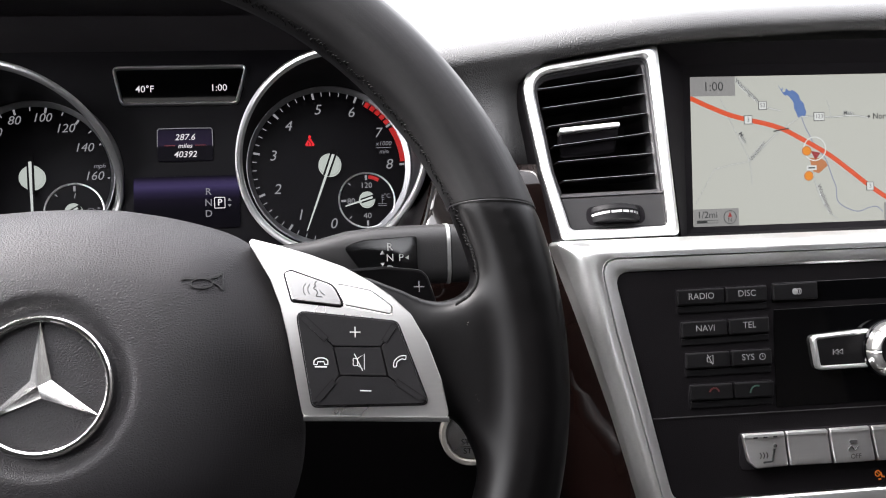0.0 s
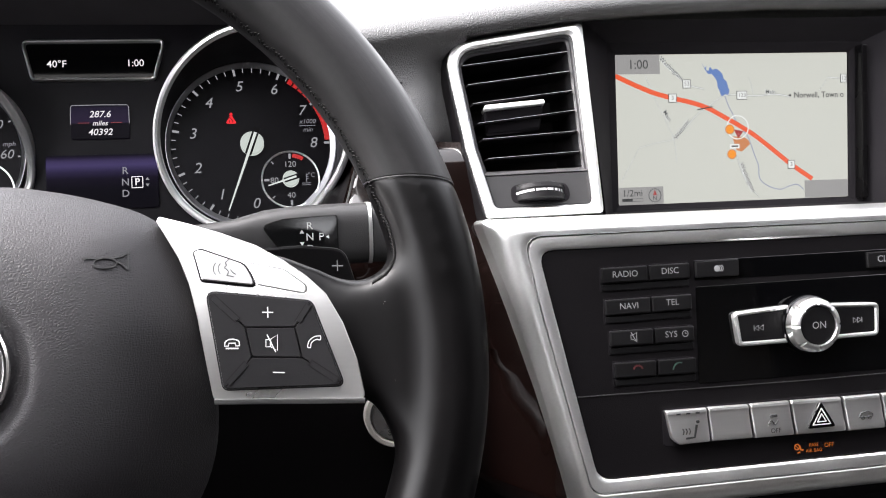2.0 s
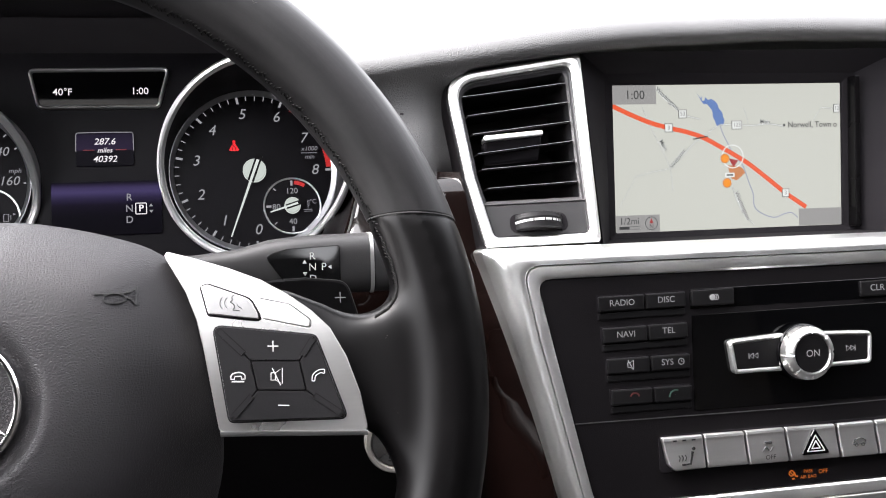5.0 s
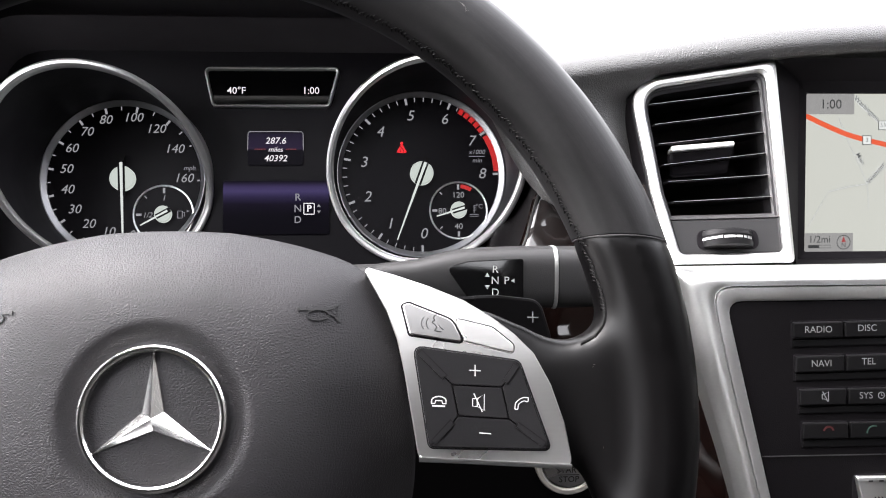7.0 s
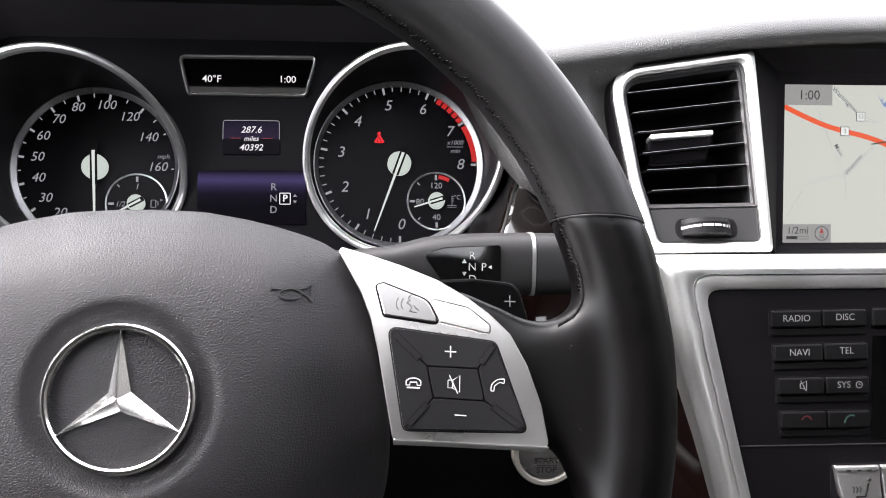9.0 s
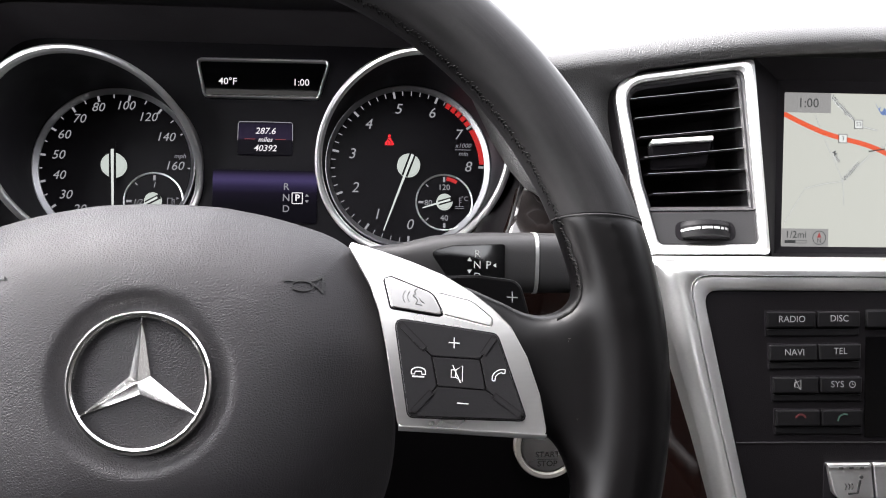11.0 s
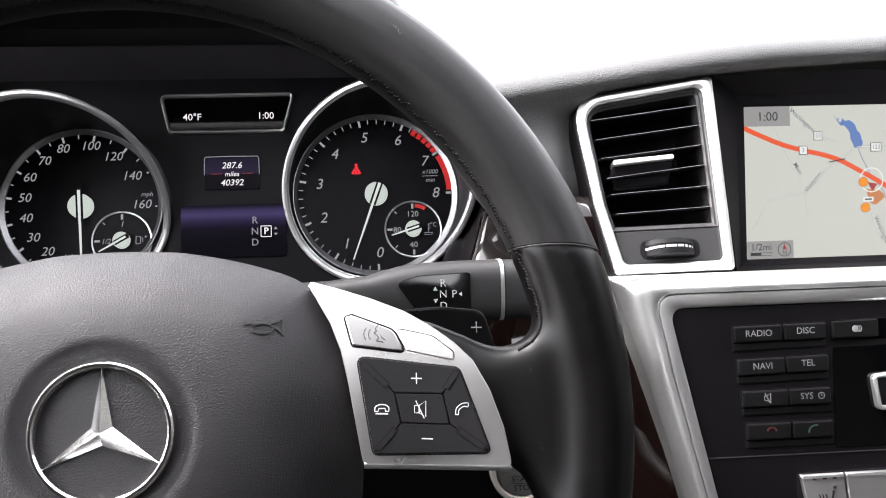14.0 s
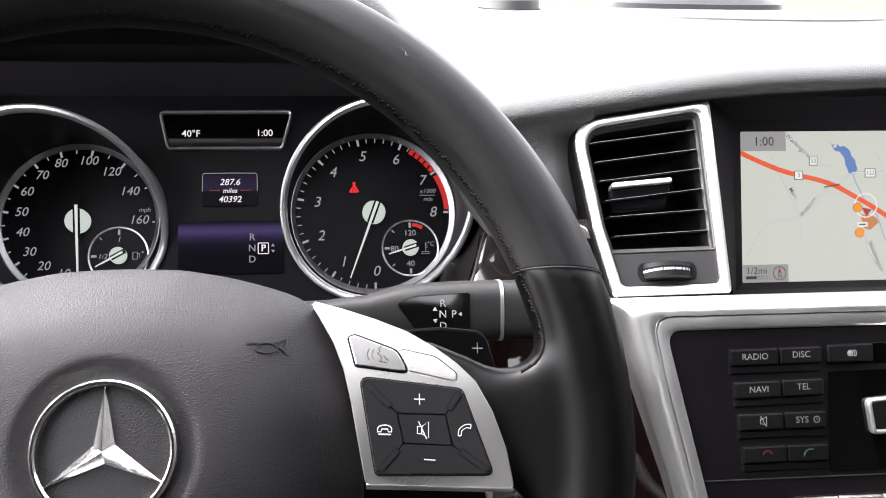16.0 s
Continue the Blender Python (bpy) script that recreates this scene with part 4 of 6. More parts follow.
# ---- start button ----
start = thing("start_button", plane((0.0986, 0.3905, 1.0552), 12), "round metal start stop button with a pale ring", "start button")
bm = bmesh.new()
ring(bm, 0, 0, [(0.0177, -0.006), (0.0177, 0.001), (0.0171, 0.0018), (0.0152, 0.0018), (0.0146, 0.0008), (0.0146, -0.006)], 56)
part("button_ring", bm, M_RING, start, "pale grey plastic ring")
bm = bmesh.new()
ring(bm, 0, 0, [(0.0143, -0.006), (0.0143, -0.0008), (0.0136, 0.0004), (0.009, 0.0011), (0.002, 0.0013), (0.0001, 0.0013)], 56)
part("button_cap", bm, M_CAP, start, "dished satin metal cap")
label("START", 0.0045, 0, -0.0042, 0.0015, M_PRINTD, start, bold=0.01)
label("STOP", 0.0045, 0, -0.0092, 0.0015, M_PRINTD, start, bold=0.01)
bm = bmesh.new()
ribbon(bm, [(-0.0055, -0.0067), (0.0055, -0.0067)], 0.0003, 0.0004, 0.0014)
part("divider_line", bm, M_PRINTD, start)


# ---- instrument cluster ----
cluster = thing("instrument_cluster", G_AT, "black instrument cluster with two round dials, lit displays and silver bezels", "instrument cluster")
bm = bmesh.new()
slab(bm, rounded([(-0.185, -0.085), (0.185, -0.085), (0.175, 0.088), (-0.175, 0.088)], 0.02, 6), -0.02, -0.0012, 0.001)
part("cluster_face", bm, M_DIAL, cluster, "black cluster face")
# dark shroud round the dials, towards the driver
bm = bmesh.new()
o1 = rounded([(-0.172, -0.080), (0.165, -0.080), (0.160, 0.079), (-0.165, 0.079)], 0.03, 6)
loft(bm, [at_z(o1, -0.004), at_z(inset(o1, -0.003), 0.02), at_z(inset(o1, -0.006), 0.045)])
part("cluster_shroud", bm, M_LINER, cluster)


def bezel_loop(c0, r0, c1, r1, h0, kx, ky, f, dr, dh, n=112):
    """A loop of the bezel: from the dial's edge (f 0) to the slanting lip (f 1)."""
    lp = []
    for i in range(n):
        ca, sa = math.cos(2 * math.pi * i / n), math.sin(2 * math.pi * i / n)
        r = r0 + (r1 - r0) * f + dr
        h = max(0.0015, h0 + kx * r1 * ca + ky * r1 * sa)
        lp.append((c0[0] + (c1[0] - c0[0]) * f + r * ca, c0[1] + (c1[1] - c0[1]) * f + r * sa, f * h + dh))
    return lp


def dial(name, cx, cy, label_, rd, lip, open_side):
    b = bmesh.new()
    disc(b, cx, cy, rd, -0.0012, 0.0002, 72)
    d = part(name, b, M_DIAL, cluster, label_)
    b = bmesh.new()
    loops = []
    for q, zz in ((1.0, 0.0001), (0.92, 0.0010), (0.1, 0.0026), (-0.1, 0.0026), (-0.1, -0.001)):
        lp = []
        for i in range(96):
            a = 2 * math.pi * i / 96
            w = 0.0026 + 0.0012 * max(0.0, 0.5 + 0.5 * math.cos(a - radians(open_side))) ** 0.8
            r = rd - q * (w if q > 0 else 0.0035)
            lp.append((cx + r * math.cos(a), cy + r * math.sin(a), zz))
        loops.append(lp)
    loft(b, loops)
    part("dial_ring", b, M_DIALRIM, d, "satin grey dial ring")
    c1, r1, h0, kx, ky = lip
    L = lambda f, dr, dh: bezel_loop((cx, cy), rd + 0.0006, c1, r1, h0, kx, ky, f, dr, dh)
    b = bmesh.new()
    loft(b, [L(0, 0, 0), L(0.15, -0.0008, 0), L(0.4, -0.0016, 0), L(0.7, -0.0030, 0), L(0.96, -0.0044, 0)])
    part("bezel_cone", b, M_CONE, d, "glossy black bezel wall")
    b = bmesh.new()
    loft(b, [L(0.955, -0.0044, 0), L(1, -0.0042, -0.0004), L(1, -0.0030, 0.0008), L(1, -0.0014, 0.0008), L(1, -0.0002, 0.0), L(1, 0.0, -0.0015), L(0.8, 0.0006, -0.001), L(0, 0.0045, -0.0005)])
    part("bezel_lip", b, M_SATIN_V, d, "satin silver bezel ring")
    return d


def needle(parent, cx, cy, a, back, tip, w0, w1, z):
    ca, sa = math.cos(radians(a)), math.sin(radians(a))
    b = bmesh.new()
    ribbon(b, [(cx - back * 1.2 * ca, cy - back * 1.2 * sa), (cx + back * 0.95 * ca, cy + back * 0.95 * sa)], w0 * 1.9, z, z + 0.0007)
    part("needle_base", b, M_BLACK, parent, "black needle base")
    b = bmesh.new()
    ribbon(b, [(cx - back * 0.8 * ca, cy - back * 0.8 * sa), (cx + tip * ca, cy + tip * sa)], w0 * 0.85, z + 0.0001, z + 0.0010, w1)
    part("needle", b, M_NEEDLE, parent, "white needle")


def ticks(parent, cx, cy, angles, r0, r1, w, material=None, name="scale_marks"):
    b = bmesh.new()
    for a in angles:
        ca, sa = math.cos(radians(a)), math.sin(radians(a))
        ribbon(b, [(cx + r0 * ca, cy + r0 * sa), (cx + r1 * ca, cy + r1 * sa)], w, 0.0002, 0.0006)
    part(name, b, material or G_TICK, parent, smooth=False)


M_NEEDLE = glow("lit_needle", (0.92, 1, 0.95), 0.75)
G_HUB = glow("lit_hub", (0.90, 1.0, 0.92), 0.62)
ITAL = 0.22
TX, TY = 0.0936, -0.0004
tach = dial("tachometer", TX, TY, "black rev counter dial with white numerals", 0.0532, ((0.0936, 0.0), 0.0600, 0.0335, 0.364, 0.409), -15)
for k in range(9):
    a = radians(270 - 33.75 * k)
    label(str(k), 0.0096, TX + 0.0007 + 0.0380 * math.cos(a), TY + 0.0385 * math.sin(a), 0.0004, G_NUM, tach, "numeral", italic=ITAL, bold=0.0)
for k in range(9):
    ticks(tach, TX, TY, [270 - 33.75 * k], 0.0458, 0.0500, 0.0014, name="major_mark")
for k in range(0, 63, 2):
    if k % 10:
        ticks(tach, TX, TY, [270 - 3.375 * k], 0.0472, 0.0500, 0.0005, name="minor_mark")
bm = bmesh.new()
for k in range(5):
    a1 = 270 - 33.75 * (6.25 + 0.15 * k)
    ribbon(bm, arc(TX, TY, 0.0482, a1, a1 - 3.6, 4), 0.0036, 0.0002, 0.0006)
ribbon(bm, arc(TX, TY, 0.0482, 270 - 33.75 * 7.08, 270 - 33.75 * 7.93, 12), 0.0036, 0.0002, 0.0006)
part("red_zone", bm, G_REDZ, tach, "red warning band", smooth=False)
label("x1000", 0.0042, TX + 0.0358, TY + 0.0142, 0.0004, G_DIM, tach, italic=ITAL)
label("min", 0.0042, TX + 0.0358, TY + 0.0088, 0.0004, G_DIM, tach, italic=ITAL)
bm = bmesh.new()
ribbon(bm, [(TX + 0.0305, TY + 0.0115), (TX + 0.0408, TY + 0.0115)], 0.0003, 0.0002, 0.0005)
part("fraction_line", bm, G_DIM, tach)
# belt warning lamp
BX, BY = 0.0812, 0.0165
bm = bmesh.new()
disc(bm, BX, BY + 0.0030, 0.0010, 0.0001, 0.0005, 16, 0.0001)
lampw = part("warning_lamp", bm, G_RED, tach, "lit red seat belt lamp")
bm = bmesh.new()
slab(bm, catmull([(BX - 0.0027, BY - 0.0030), (BX + 0.0027, BY - 0.0030), (BX + 0.0025, BY - 0.0012), (BX + 0.0014, BY + 0.0004), (BX + 0.0009, BY + 0.0017), (BX - 0.0009, BY + 0.0017), (BX - 0.0014, BY + 0.0004), (BX - 0.0025, BY - 0.0012)], 3, True), 0.0001, 0.0005, 0.0001)
part("warning_lamp_base", bm, G_RED, tach)
bm = bmesh.new()
ribbon(bm, [(BX - 0.0012, BY + 0.0012), (BX + 0.0012, BY - 0.0016)], 0.0004, 0.0004, 0.0007)
ribbon(bm, [(BX - 0.0010, BY - 0.0010), (BX - 0.0010, BY - 0.0030)], 0.0004, 0.0004, 0.0007)
ribbon(bm, [(BX + 0.0010, BY - 0.0016), (BX + 0.0010, BY - 0.0030)], 0.0004, 0.0004, 0.0007)
part("warning_stripe", bm, M_DIAL, tach)


def small_dial(parent, cx, cy, marks, needle_a, zone=None):
    b = bmesh.new()
    ring(b, cx, cy, [(0.0176, 0.0003), (0.0177, 0.0014), (0.0184, 0.0016), (0.0187, 0.0012), (0.0187, 0.0002)], 56)
    sd = part("small_dial_ring", b, M_SATIN_V, parent, "thin silver ring")
    b = bmesh.new()
    disc(b, cx, cy, 0.0176, 0.0001, 0.0004, 48, 0.0001)
    part("small_dial_face", b, M_DIAL, parent)
    for a, long_ in marks:
        bb = bmesh.new()
        ca, sa = math.cos(radians(a)), math.sin(radians(a))
        r0 = 0.0135 if long_ else 0.0146
        ribbon(bb, [(cx + r0 * ca, cy + r0 * sa), (cx + 0.0168 * ca, cy + 0.0168 * sa)], 0.0014 if long_ else 0.0006, 0.0004, 0.0008)
        part("mark", bb, G_TICK, parent, smooth=False)
    b = bmesh.new()
    disc(b, cx, cy, 0.0052, 0.0004, 0.0045, 32, 0.0008)
    part("small_hub", b, G_HUB, parent, "pale hub cap")
    needle(parent, cx, cy, needle_a, 0.0045, 0.0150, 0.0016, 0.0006, 0.0046)
    return sd


TCX, TCY = 0.1168, -0.0240
small_dial(tach, TCX, TCY, [(90, True), (180, True), (270, True), (135, False), (225, False)], 197)
for s, x, y in (("120", 0.0, 0.0098), ("80", -0.0103, -0.0005), ("40", 0.0, -0.0104)):
    label(s, 0.0053, TCX + x, TCY + y, 0.0007, G_NUM, tach, "numeral")
bm = bmesh.new()
ribbon(bm, arc(TCX, TCY, 0.0156, 84, 58, 6), 0.0024, 0.0004, 0.0008)
part("hot_band", bm, G_REDZ, tach, "red band", smooth=False)
label("°C", 0.0042, TCX + 0.0134, TCY + 0.0024, 0.0007, G_DIM, tach)
bm = bmesh.new()
ribbon(bm, [(TCX + 0.0100, TCY + 0.0035), (TCX + 0.0100, TCY - 0.0020)], 0.0004, 0.0004, 0.0007)
for k in range(3):
    ribbon(bm, [(TCX + 0.0100, TCY + 0.0030 - 0.0014 * k), (TCX + 0.0114, TCY + 0.0030 - 0.0014 * k)], 0.0003, 0.0004, 0.0007)
for k in range(2):
    ribbon(bm, [(TCX + 0.0070, TCY - 0.0026 - 0.0012 * k), (TCX + 0.0128, TCY - 0.0026 - 0.0012 * k)], 0.0003, 0.0004, 0.0007)
part("coolant_symbol", bm, G_DIM, tach, smooth=False)
bm = bmesh.new()
disc(bm, TX, TY, 0.0074, 0.0002, 0.0055, 40, 0.0010)
part("hub_cap", bm, G_HUB, tach, "pale round hub cap")
needle(tach, TX, TY, 249.5, 0.0085, 0.0460, 0.0022, 0.0007, 0.0056)

SX, SY = -0.0915, -0.0035
speedo = dial("speedometer", SX, SY, "black speedometer dial with white numerals", 0.0497, ((-0.0912, -0.0072), 0.0555, 0.0450, -0.66, 0.55), 185)
SPD = [(0, 284, -0.0860, -0.0385), (10, 261, -0.1000, -0.0365), (20, 238, -0.1119, -0.0314), (30, 216, -0.1207, -0.0223), (40, 193.5, -0.1252, -0.0099), (50, 171.5, -0.1262, 0.0030), (60, 149, -0.1233, 0.0160), (70, 126.5, -0.1145, 0.0265),
       (80, 105, -0.1033, 0.0341), (100, 80.5, -0.0865, 0.0356), (120, 53.5, -0.0725, 0.0284), (140, 27.5, -0.0610, 0.0156), (160, -1, -0.0550, -0.0030)]
for v, a, x, y in SPD:
    label(str(v), 0.0080, x, y, 0.0004, G_NUM, speedo, "numeral", italic=ITAL, bold=0.0)
for v, a, x, y in SPD:
    ticks(speedo, SX, SY, [a], 0.0428 if v < 140 else 0.0450, 0.0464, 0.0013 if v < 140 else 0.0008, name="major_mark")
mid = [(a + b) / 2 for (_, a, *_), (_, b, *_) in zip(SPD, SPD[1:-1])]
for a in mid:
    ticks(speedo, SX, SY, [a], 0.0440, 0.0464, 0.0006, name="minor_mark")
label("mph", 0.0042, SX + 0.0400, SY + 0.0070, 0.0004, G_DIM, speedo, italic=ITAL)
FX, FY = -0.0668, -0.0258
small_dial(speedo, FX, FY, [(90, True), (180, True), (270, True), (135, False), (225, False)], 209)
label("1", 0.0050, FX, FY + 0.0104, 0.0007, G_NUM, speedo, "numeral", italic=ITAL)
label("1/2", 0.0046, FX - 0.0098, FY - 0.0004, 0.0007, G_NUM, speedo, "numeral", italic=ITAL)
bm = bmesh.new()
ribbon(bm, [(FX + 0.0085, FY - 0.0022), (FX + 0.0085, FY + 0.0022), (FX + 0.0113, FY + 0.0022), (FX + 0.0113, FY - 0.0022), (FX + 0.0085, FY - 0.0022)], 0.0005, 0.0004, 0.0007)
ribbon(bm, [(FX + 0.0113, FY + 0.0010), (FX + 0.0126, FY + 0.0014), (FX + 0.0126, FY - 0.0012)], 0.0004, 0.0004, 0.0007)
slab(bm, [(FX + 0.0140, FY + 0.0014), (FX + 0.0156, FY + 0.0022), (FX + 0.0140, FY + 0.0030)], 0.0004, 0.0007, 0.00002)
part("fuel_symbol", bm, G_DIM, speedo, smooth=False)
bm = bmesh.new()
disc(bm, SX, SY, 0.0076, 0.0002, 0.0055, 40, 0.0010)
part("hub_cap", bm, G_HUB, speedo, "pale round hub cap")
needle(speedo, SX, SY, 272.5, 0.0120, 0.0455, 0.0022, 0.0007, 0.0056)

# clock and temperature display in its silver trapezoid
to = rounded([(-0.0379, 0.0424), (0.0358, 0.0424), (0.0431, 0.0690), (-0.0437, 0.0684)], 0.0042, 5)
bm = bmesh.new()
loft(bm, [at_z(to, -0.0012), at_z(to, 0.0016), at_z(inset(to, 0.0003), 0.0026), at_z(inset(to, 0.0010), 0.0031), at_z(inset(to, 0.0016), 0.0027), at_z(inset(to, 0.0020), 0.0014), at_z(inset(to, 0.0020), -0.001)])
disp = part("clock_display_frame", bm, M_SATIN_V, cluster, "thin satin silver display frame")
bm = bmesh.new()
slab(bm, inset(to, 0.0017), -0.0012, -0.0002, 0.0001)
part("clock_display_glass", bm, M_GLOSS, disp)
label("40°F", 0.0063, -0.0230, 0.0534, 0.0001, G_WHITE, disp, bold=0.004)
label("1:00", 0.0063, 0.0238, 0.0537, 0.0001, G_WHITE, disp, bold=0.004)

# central trip display
def fade(name, base, top, y0, y1):
    """A lit panel whose glow fades up and down from a band."""
    m = bpy.data.materials.new(name)
    m.use_nodes = True
    n, l = m.node_tree.nodes, m.node_tree.links
    p = n["Principled BSDF"]
    tc, sp, mr, cr = n.new("ShaderNodeTexCoord"), n.new("ShaderNodeSeparateXYZ"), n.new("ShaderNodeMapRange"), n.new("ShaderNodeValToRGB")
    l.new(tc.outputs["Object"], sp.inputs[0])
    l.new(sp.outputs["Y"], mr.inputs["Value"])
    mr.inputs["From Min"].default_value, mr.inputs["From Max"].default_value = y0, y1
    l.new(mr.outputs[0], cr.inputs[0])
    e = cr.color_ramp.elements
    e[0].position, e[0].color = 0.0, (*base, 1)
    e[1].position, e[1].color = 1.0, (*base, 1)
    for pos, c in top:
        q = e.new(pos)
        q.color = (*c, 1)
    p.inputs["Base Color"].default_value = (0.002, 0.002, 0.0025, 1)
    p.inputs["Roughness"].default_value = 0.3
    p.inputs["Specular IOR Level"].default_value = 0.04
    l.new(cr.outputs[0], p.inputs["Emission Color"])
    p.inputs["Emission Strength"].default_value = 2 ** -EXPO
    return m


G_LCD = fade("violet_display", srgb(6, 4, 10), [(0.35, srgb(8, 6, 14)), (0.55, srgb(18, 13, 28)), (0.68, srgb(40, 34, 62)), (0.80, srgb(66, 58, 98)), (0.88, srgb(58, 50, 86)), (0.95, srgb(28, 22, 44))], -0.038, -0.0045)
G_ODO = fade("trip_box_display", srgb(6, 4, 10), [(0.45, srgb(10, 7, 16)), (0.5, srgb(40, 31, 54)), (0.9, srgb(30, 24, 44))], 0.0050, 0.0272)
bm = bmesh.new()
slab(bm, rounded([(-0.0308, -0.0385), (0.0350, -0.0385), (0.0350, -0.0045), (-0.0308, -0.0045)], 0.001, 2), -0.001, 0.0002, 0.0001)
trip = part("trip_display", bm, G_LCD, cluster, "violet lit trip display")
bm = bmesh.new()
slab(bm, rounded([(-0.0158, 0.0055), (0.0190, 0.0055), (0.0190, 0.0270), (-0.0158, 0.0270)], 0.0015, 3), -0.001, 0.0002, 0.0001)
part("trip_box", bm, G_ODO, trip)
bm = bmesh.new()
ribbon(bm, [(-0.0158, 0.0150), (-0.0156, 0.0258), (-0.0148, 0.0269), (0.0016, 0.0271), (0.0180, 0.0269), (0.0188, 0.0258), (0.0190, 0.0150)], 0.0004, 0.0001, 0.0004)
part("trip_box_edge", bm, G_NUM, trip)
bm = bmesh.new()
ribbon(bm, [(-0.0115, 0.0157), (-0.0048, 0.0157)], 0.0004, 0.0001, 0.0004)
ribbon(bm, [(0.0080, 0.0157), (0.0147, 0.0157)], 0.0004, 0.0001, 0.0004)
part("trip_line", bm, G_REDLINE, trip)
for s, y, sz in (("287.6", 0.0209, 0.0058), ("miles", 0.0153, 0.0044), ("40392", 0.0096, 0.0058)):
    label(s, sz, 0.0016, y, 0.0005, G_WHITE, trip, italic=ITAL, bold=0.006)
for s, y in (("R", -0.0153), ("N", -0.0225), ("D", -0.0296)):
    label(s, 0.0063, 0.0155, y, 0.0005, G_DIM, trip, bold=0.01)
label("P", 0.0060, 0.0226, -0.0225, 0.0005, G_WHITE, trip, bold=0.02)
bm = bmesh.new()
sq = rounded([(0.0190, -0.0262), (0.0260, -0.0262), (0.0260, -0.0188), (0.0190, -0.0188)], 0.0006, 2)
loft(bm, [at_z(sq, 0.0002), at_z(sq, 0.0005), at_z(inset(sq, 0.0005), 0.0005), at_z(inset(sq, 0.0005), 0.0002)])
part("gear_box_frame", bm, G_WHITE, trip, smooth=False)
for tri in ([(0.0274, -0.0213), (0.0298, -0.0213), (0.0286, -0.0196)], [(0.0274, -0.0237), (0.0286, -0.0254), (0.0298, -0.0237)]):
    bm = bmesh.new()
    slab(bm, tri, 0.0002, 0.0005, 0.00002)
    part("gear_arrow", bm, G_NUM, trip, smooth=False)


# ---- air vent ----
vent = thing("air_vent", V_AT, "dashboard air vent with silver frame, black slats and thumbwheel", "air vent")
vo = rounded([(-0.0206, -0.0516), (0.0451, -0.0509), (0.0466, 0.0612), (-0.0360, 0.0480), (-0.0282, -0.0135)], [0.003, 0.003, 0.003, 0.018, 0.01], 6)
vi = rounded([(-0.0158, -0.0466), (0.0393, -0.0459), (0.0397, 0.0548), (-0.0296, 0.0432), (-0.0232, -0.0130)], [0.004, 0.004, 0.006, 0.014, 0.01], 6)
bm = bmesh.new()
vm = lambda f: [lerp(a, b, f) for a, b in zip(vo, vi)]
loft(bm, [at_z(vo, -0.0030), at_z(vo, -0.0006), at_z(vm(0.05), 0.0000), at_z(vm(0.36), 0.0016), at_z(vm(0.44), 0.0019), at_z(vm(0.78), 0.0017), at_z(vi, 0.0004), at_z(vi, -0.006)])
part("vent_frame", bm, M_SATIN_V, vent, "satin silver vent frame")
bm = bmesh.new()
loft(bm, [at_z(inset(vo, 0.0004), -0.0015), at_z(inset(vo, -0.0008), -0.003), at_z(inset(vo, -0.0035), -0.014), at_z(inset(vo, -0.005), -0.040)])
part("vent_flank", bm, M_BLACK, vent, "black side of the vent")
bm = bmesh.new()
vq = inset(vi, -0.0002)
vq2 = inset(vi, 0.0016)
loft(bm, [at_z(vq, -0.0015), at_z(vq2, -0.0020), at_z(vq2, -0.0055), at_z(inset(vi, 0.0022), -0.045)], False, True)
part("vent_duct", bm, M_VENT, vent, "black vent duct")
bm = bmesh.new()
slab(bm, rounded([(-0.0150, -0.0460), (0.0388, -0.0452), (0.0392, -0.0268), (-0.0186, -0.0280)], 0.0012, 3), -0.012, -0.0014, 0.0008)
sill = part("vent_lower_panel", bm, M_STALK, vent, "dark grey vent panel")
bm = bmesh.new()
# mitred grey bezel round the slats
vb = rounded([(-0.0194, -0.0276), (0.0394, -0.0264), (0.0396, 0.0546), (-0.0294, 0.0430), (-0.0231, -0.0130)], [0.0006, 0.0006, 0.006, 0.013, 0.01], 4)
loft(bm, [at_z(inset(vb, -0.0003), -0.012), at_z(inset(vb, -0.0003), -0.0012), at_z(vb, -0.0010), at_z(inset(vb, 0.0026), -0.0036), at_z(inset(vb, 0.0030), -0.012)])
part("vent_bezel", bm, M_GREY, vent, "grey bevelled inner bezel", crease=30)
bm = bmesh.new()
slab(bm, rounded([(-0.0062, -0.0440), (0.0276, -0.0436), (0.0268, -0.0328), (-0.0056, -0.0332)], 0.005, 5), -0.006, -0.0011, 0.0003)
part("thumbwheel_well", bm, M_DARK, sill)
bm = bmesh.new()
ring(bm, 0, 0, [(0.0012, -0.0132), (0.0138, -0.0132), (0.0148, -0.0118), (0.0151, -0.0045), (0.0147, -0.004), (0.0147, 0.004), (0.0151, 0.0045), (0.0148, 0.0118), (0.0138, 0.0132), (0.0012, 0.0132)], 44)
bmesh.ops.scale(bm, vec=(1, 1, 0.34), verts=bm.verts)
part("thumbwheel", bm, M_BUTTON, sill, "black ribbed thumbwheel", at=Matrix.Translation((0.0106, -0.0383, -0.0078)) @ Matrix.Rotation(radians(90), 4, 'X'))
bm = bmesh.new()
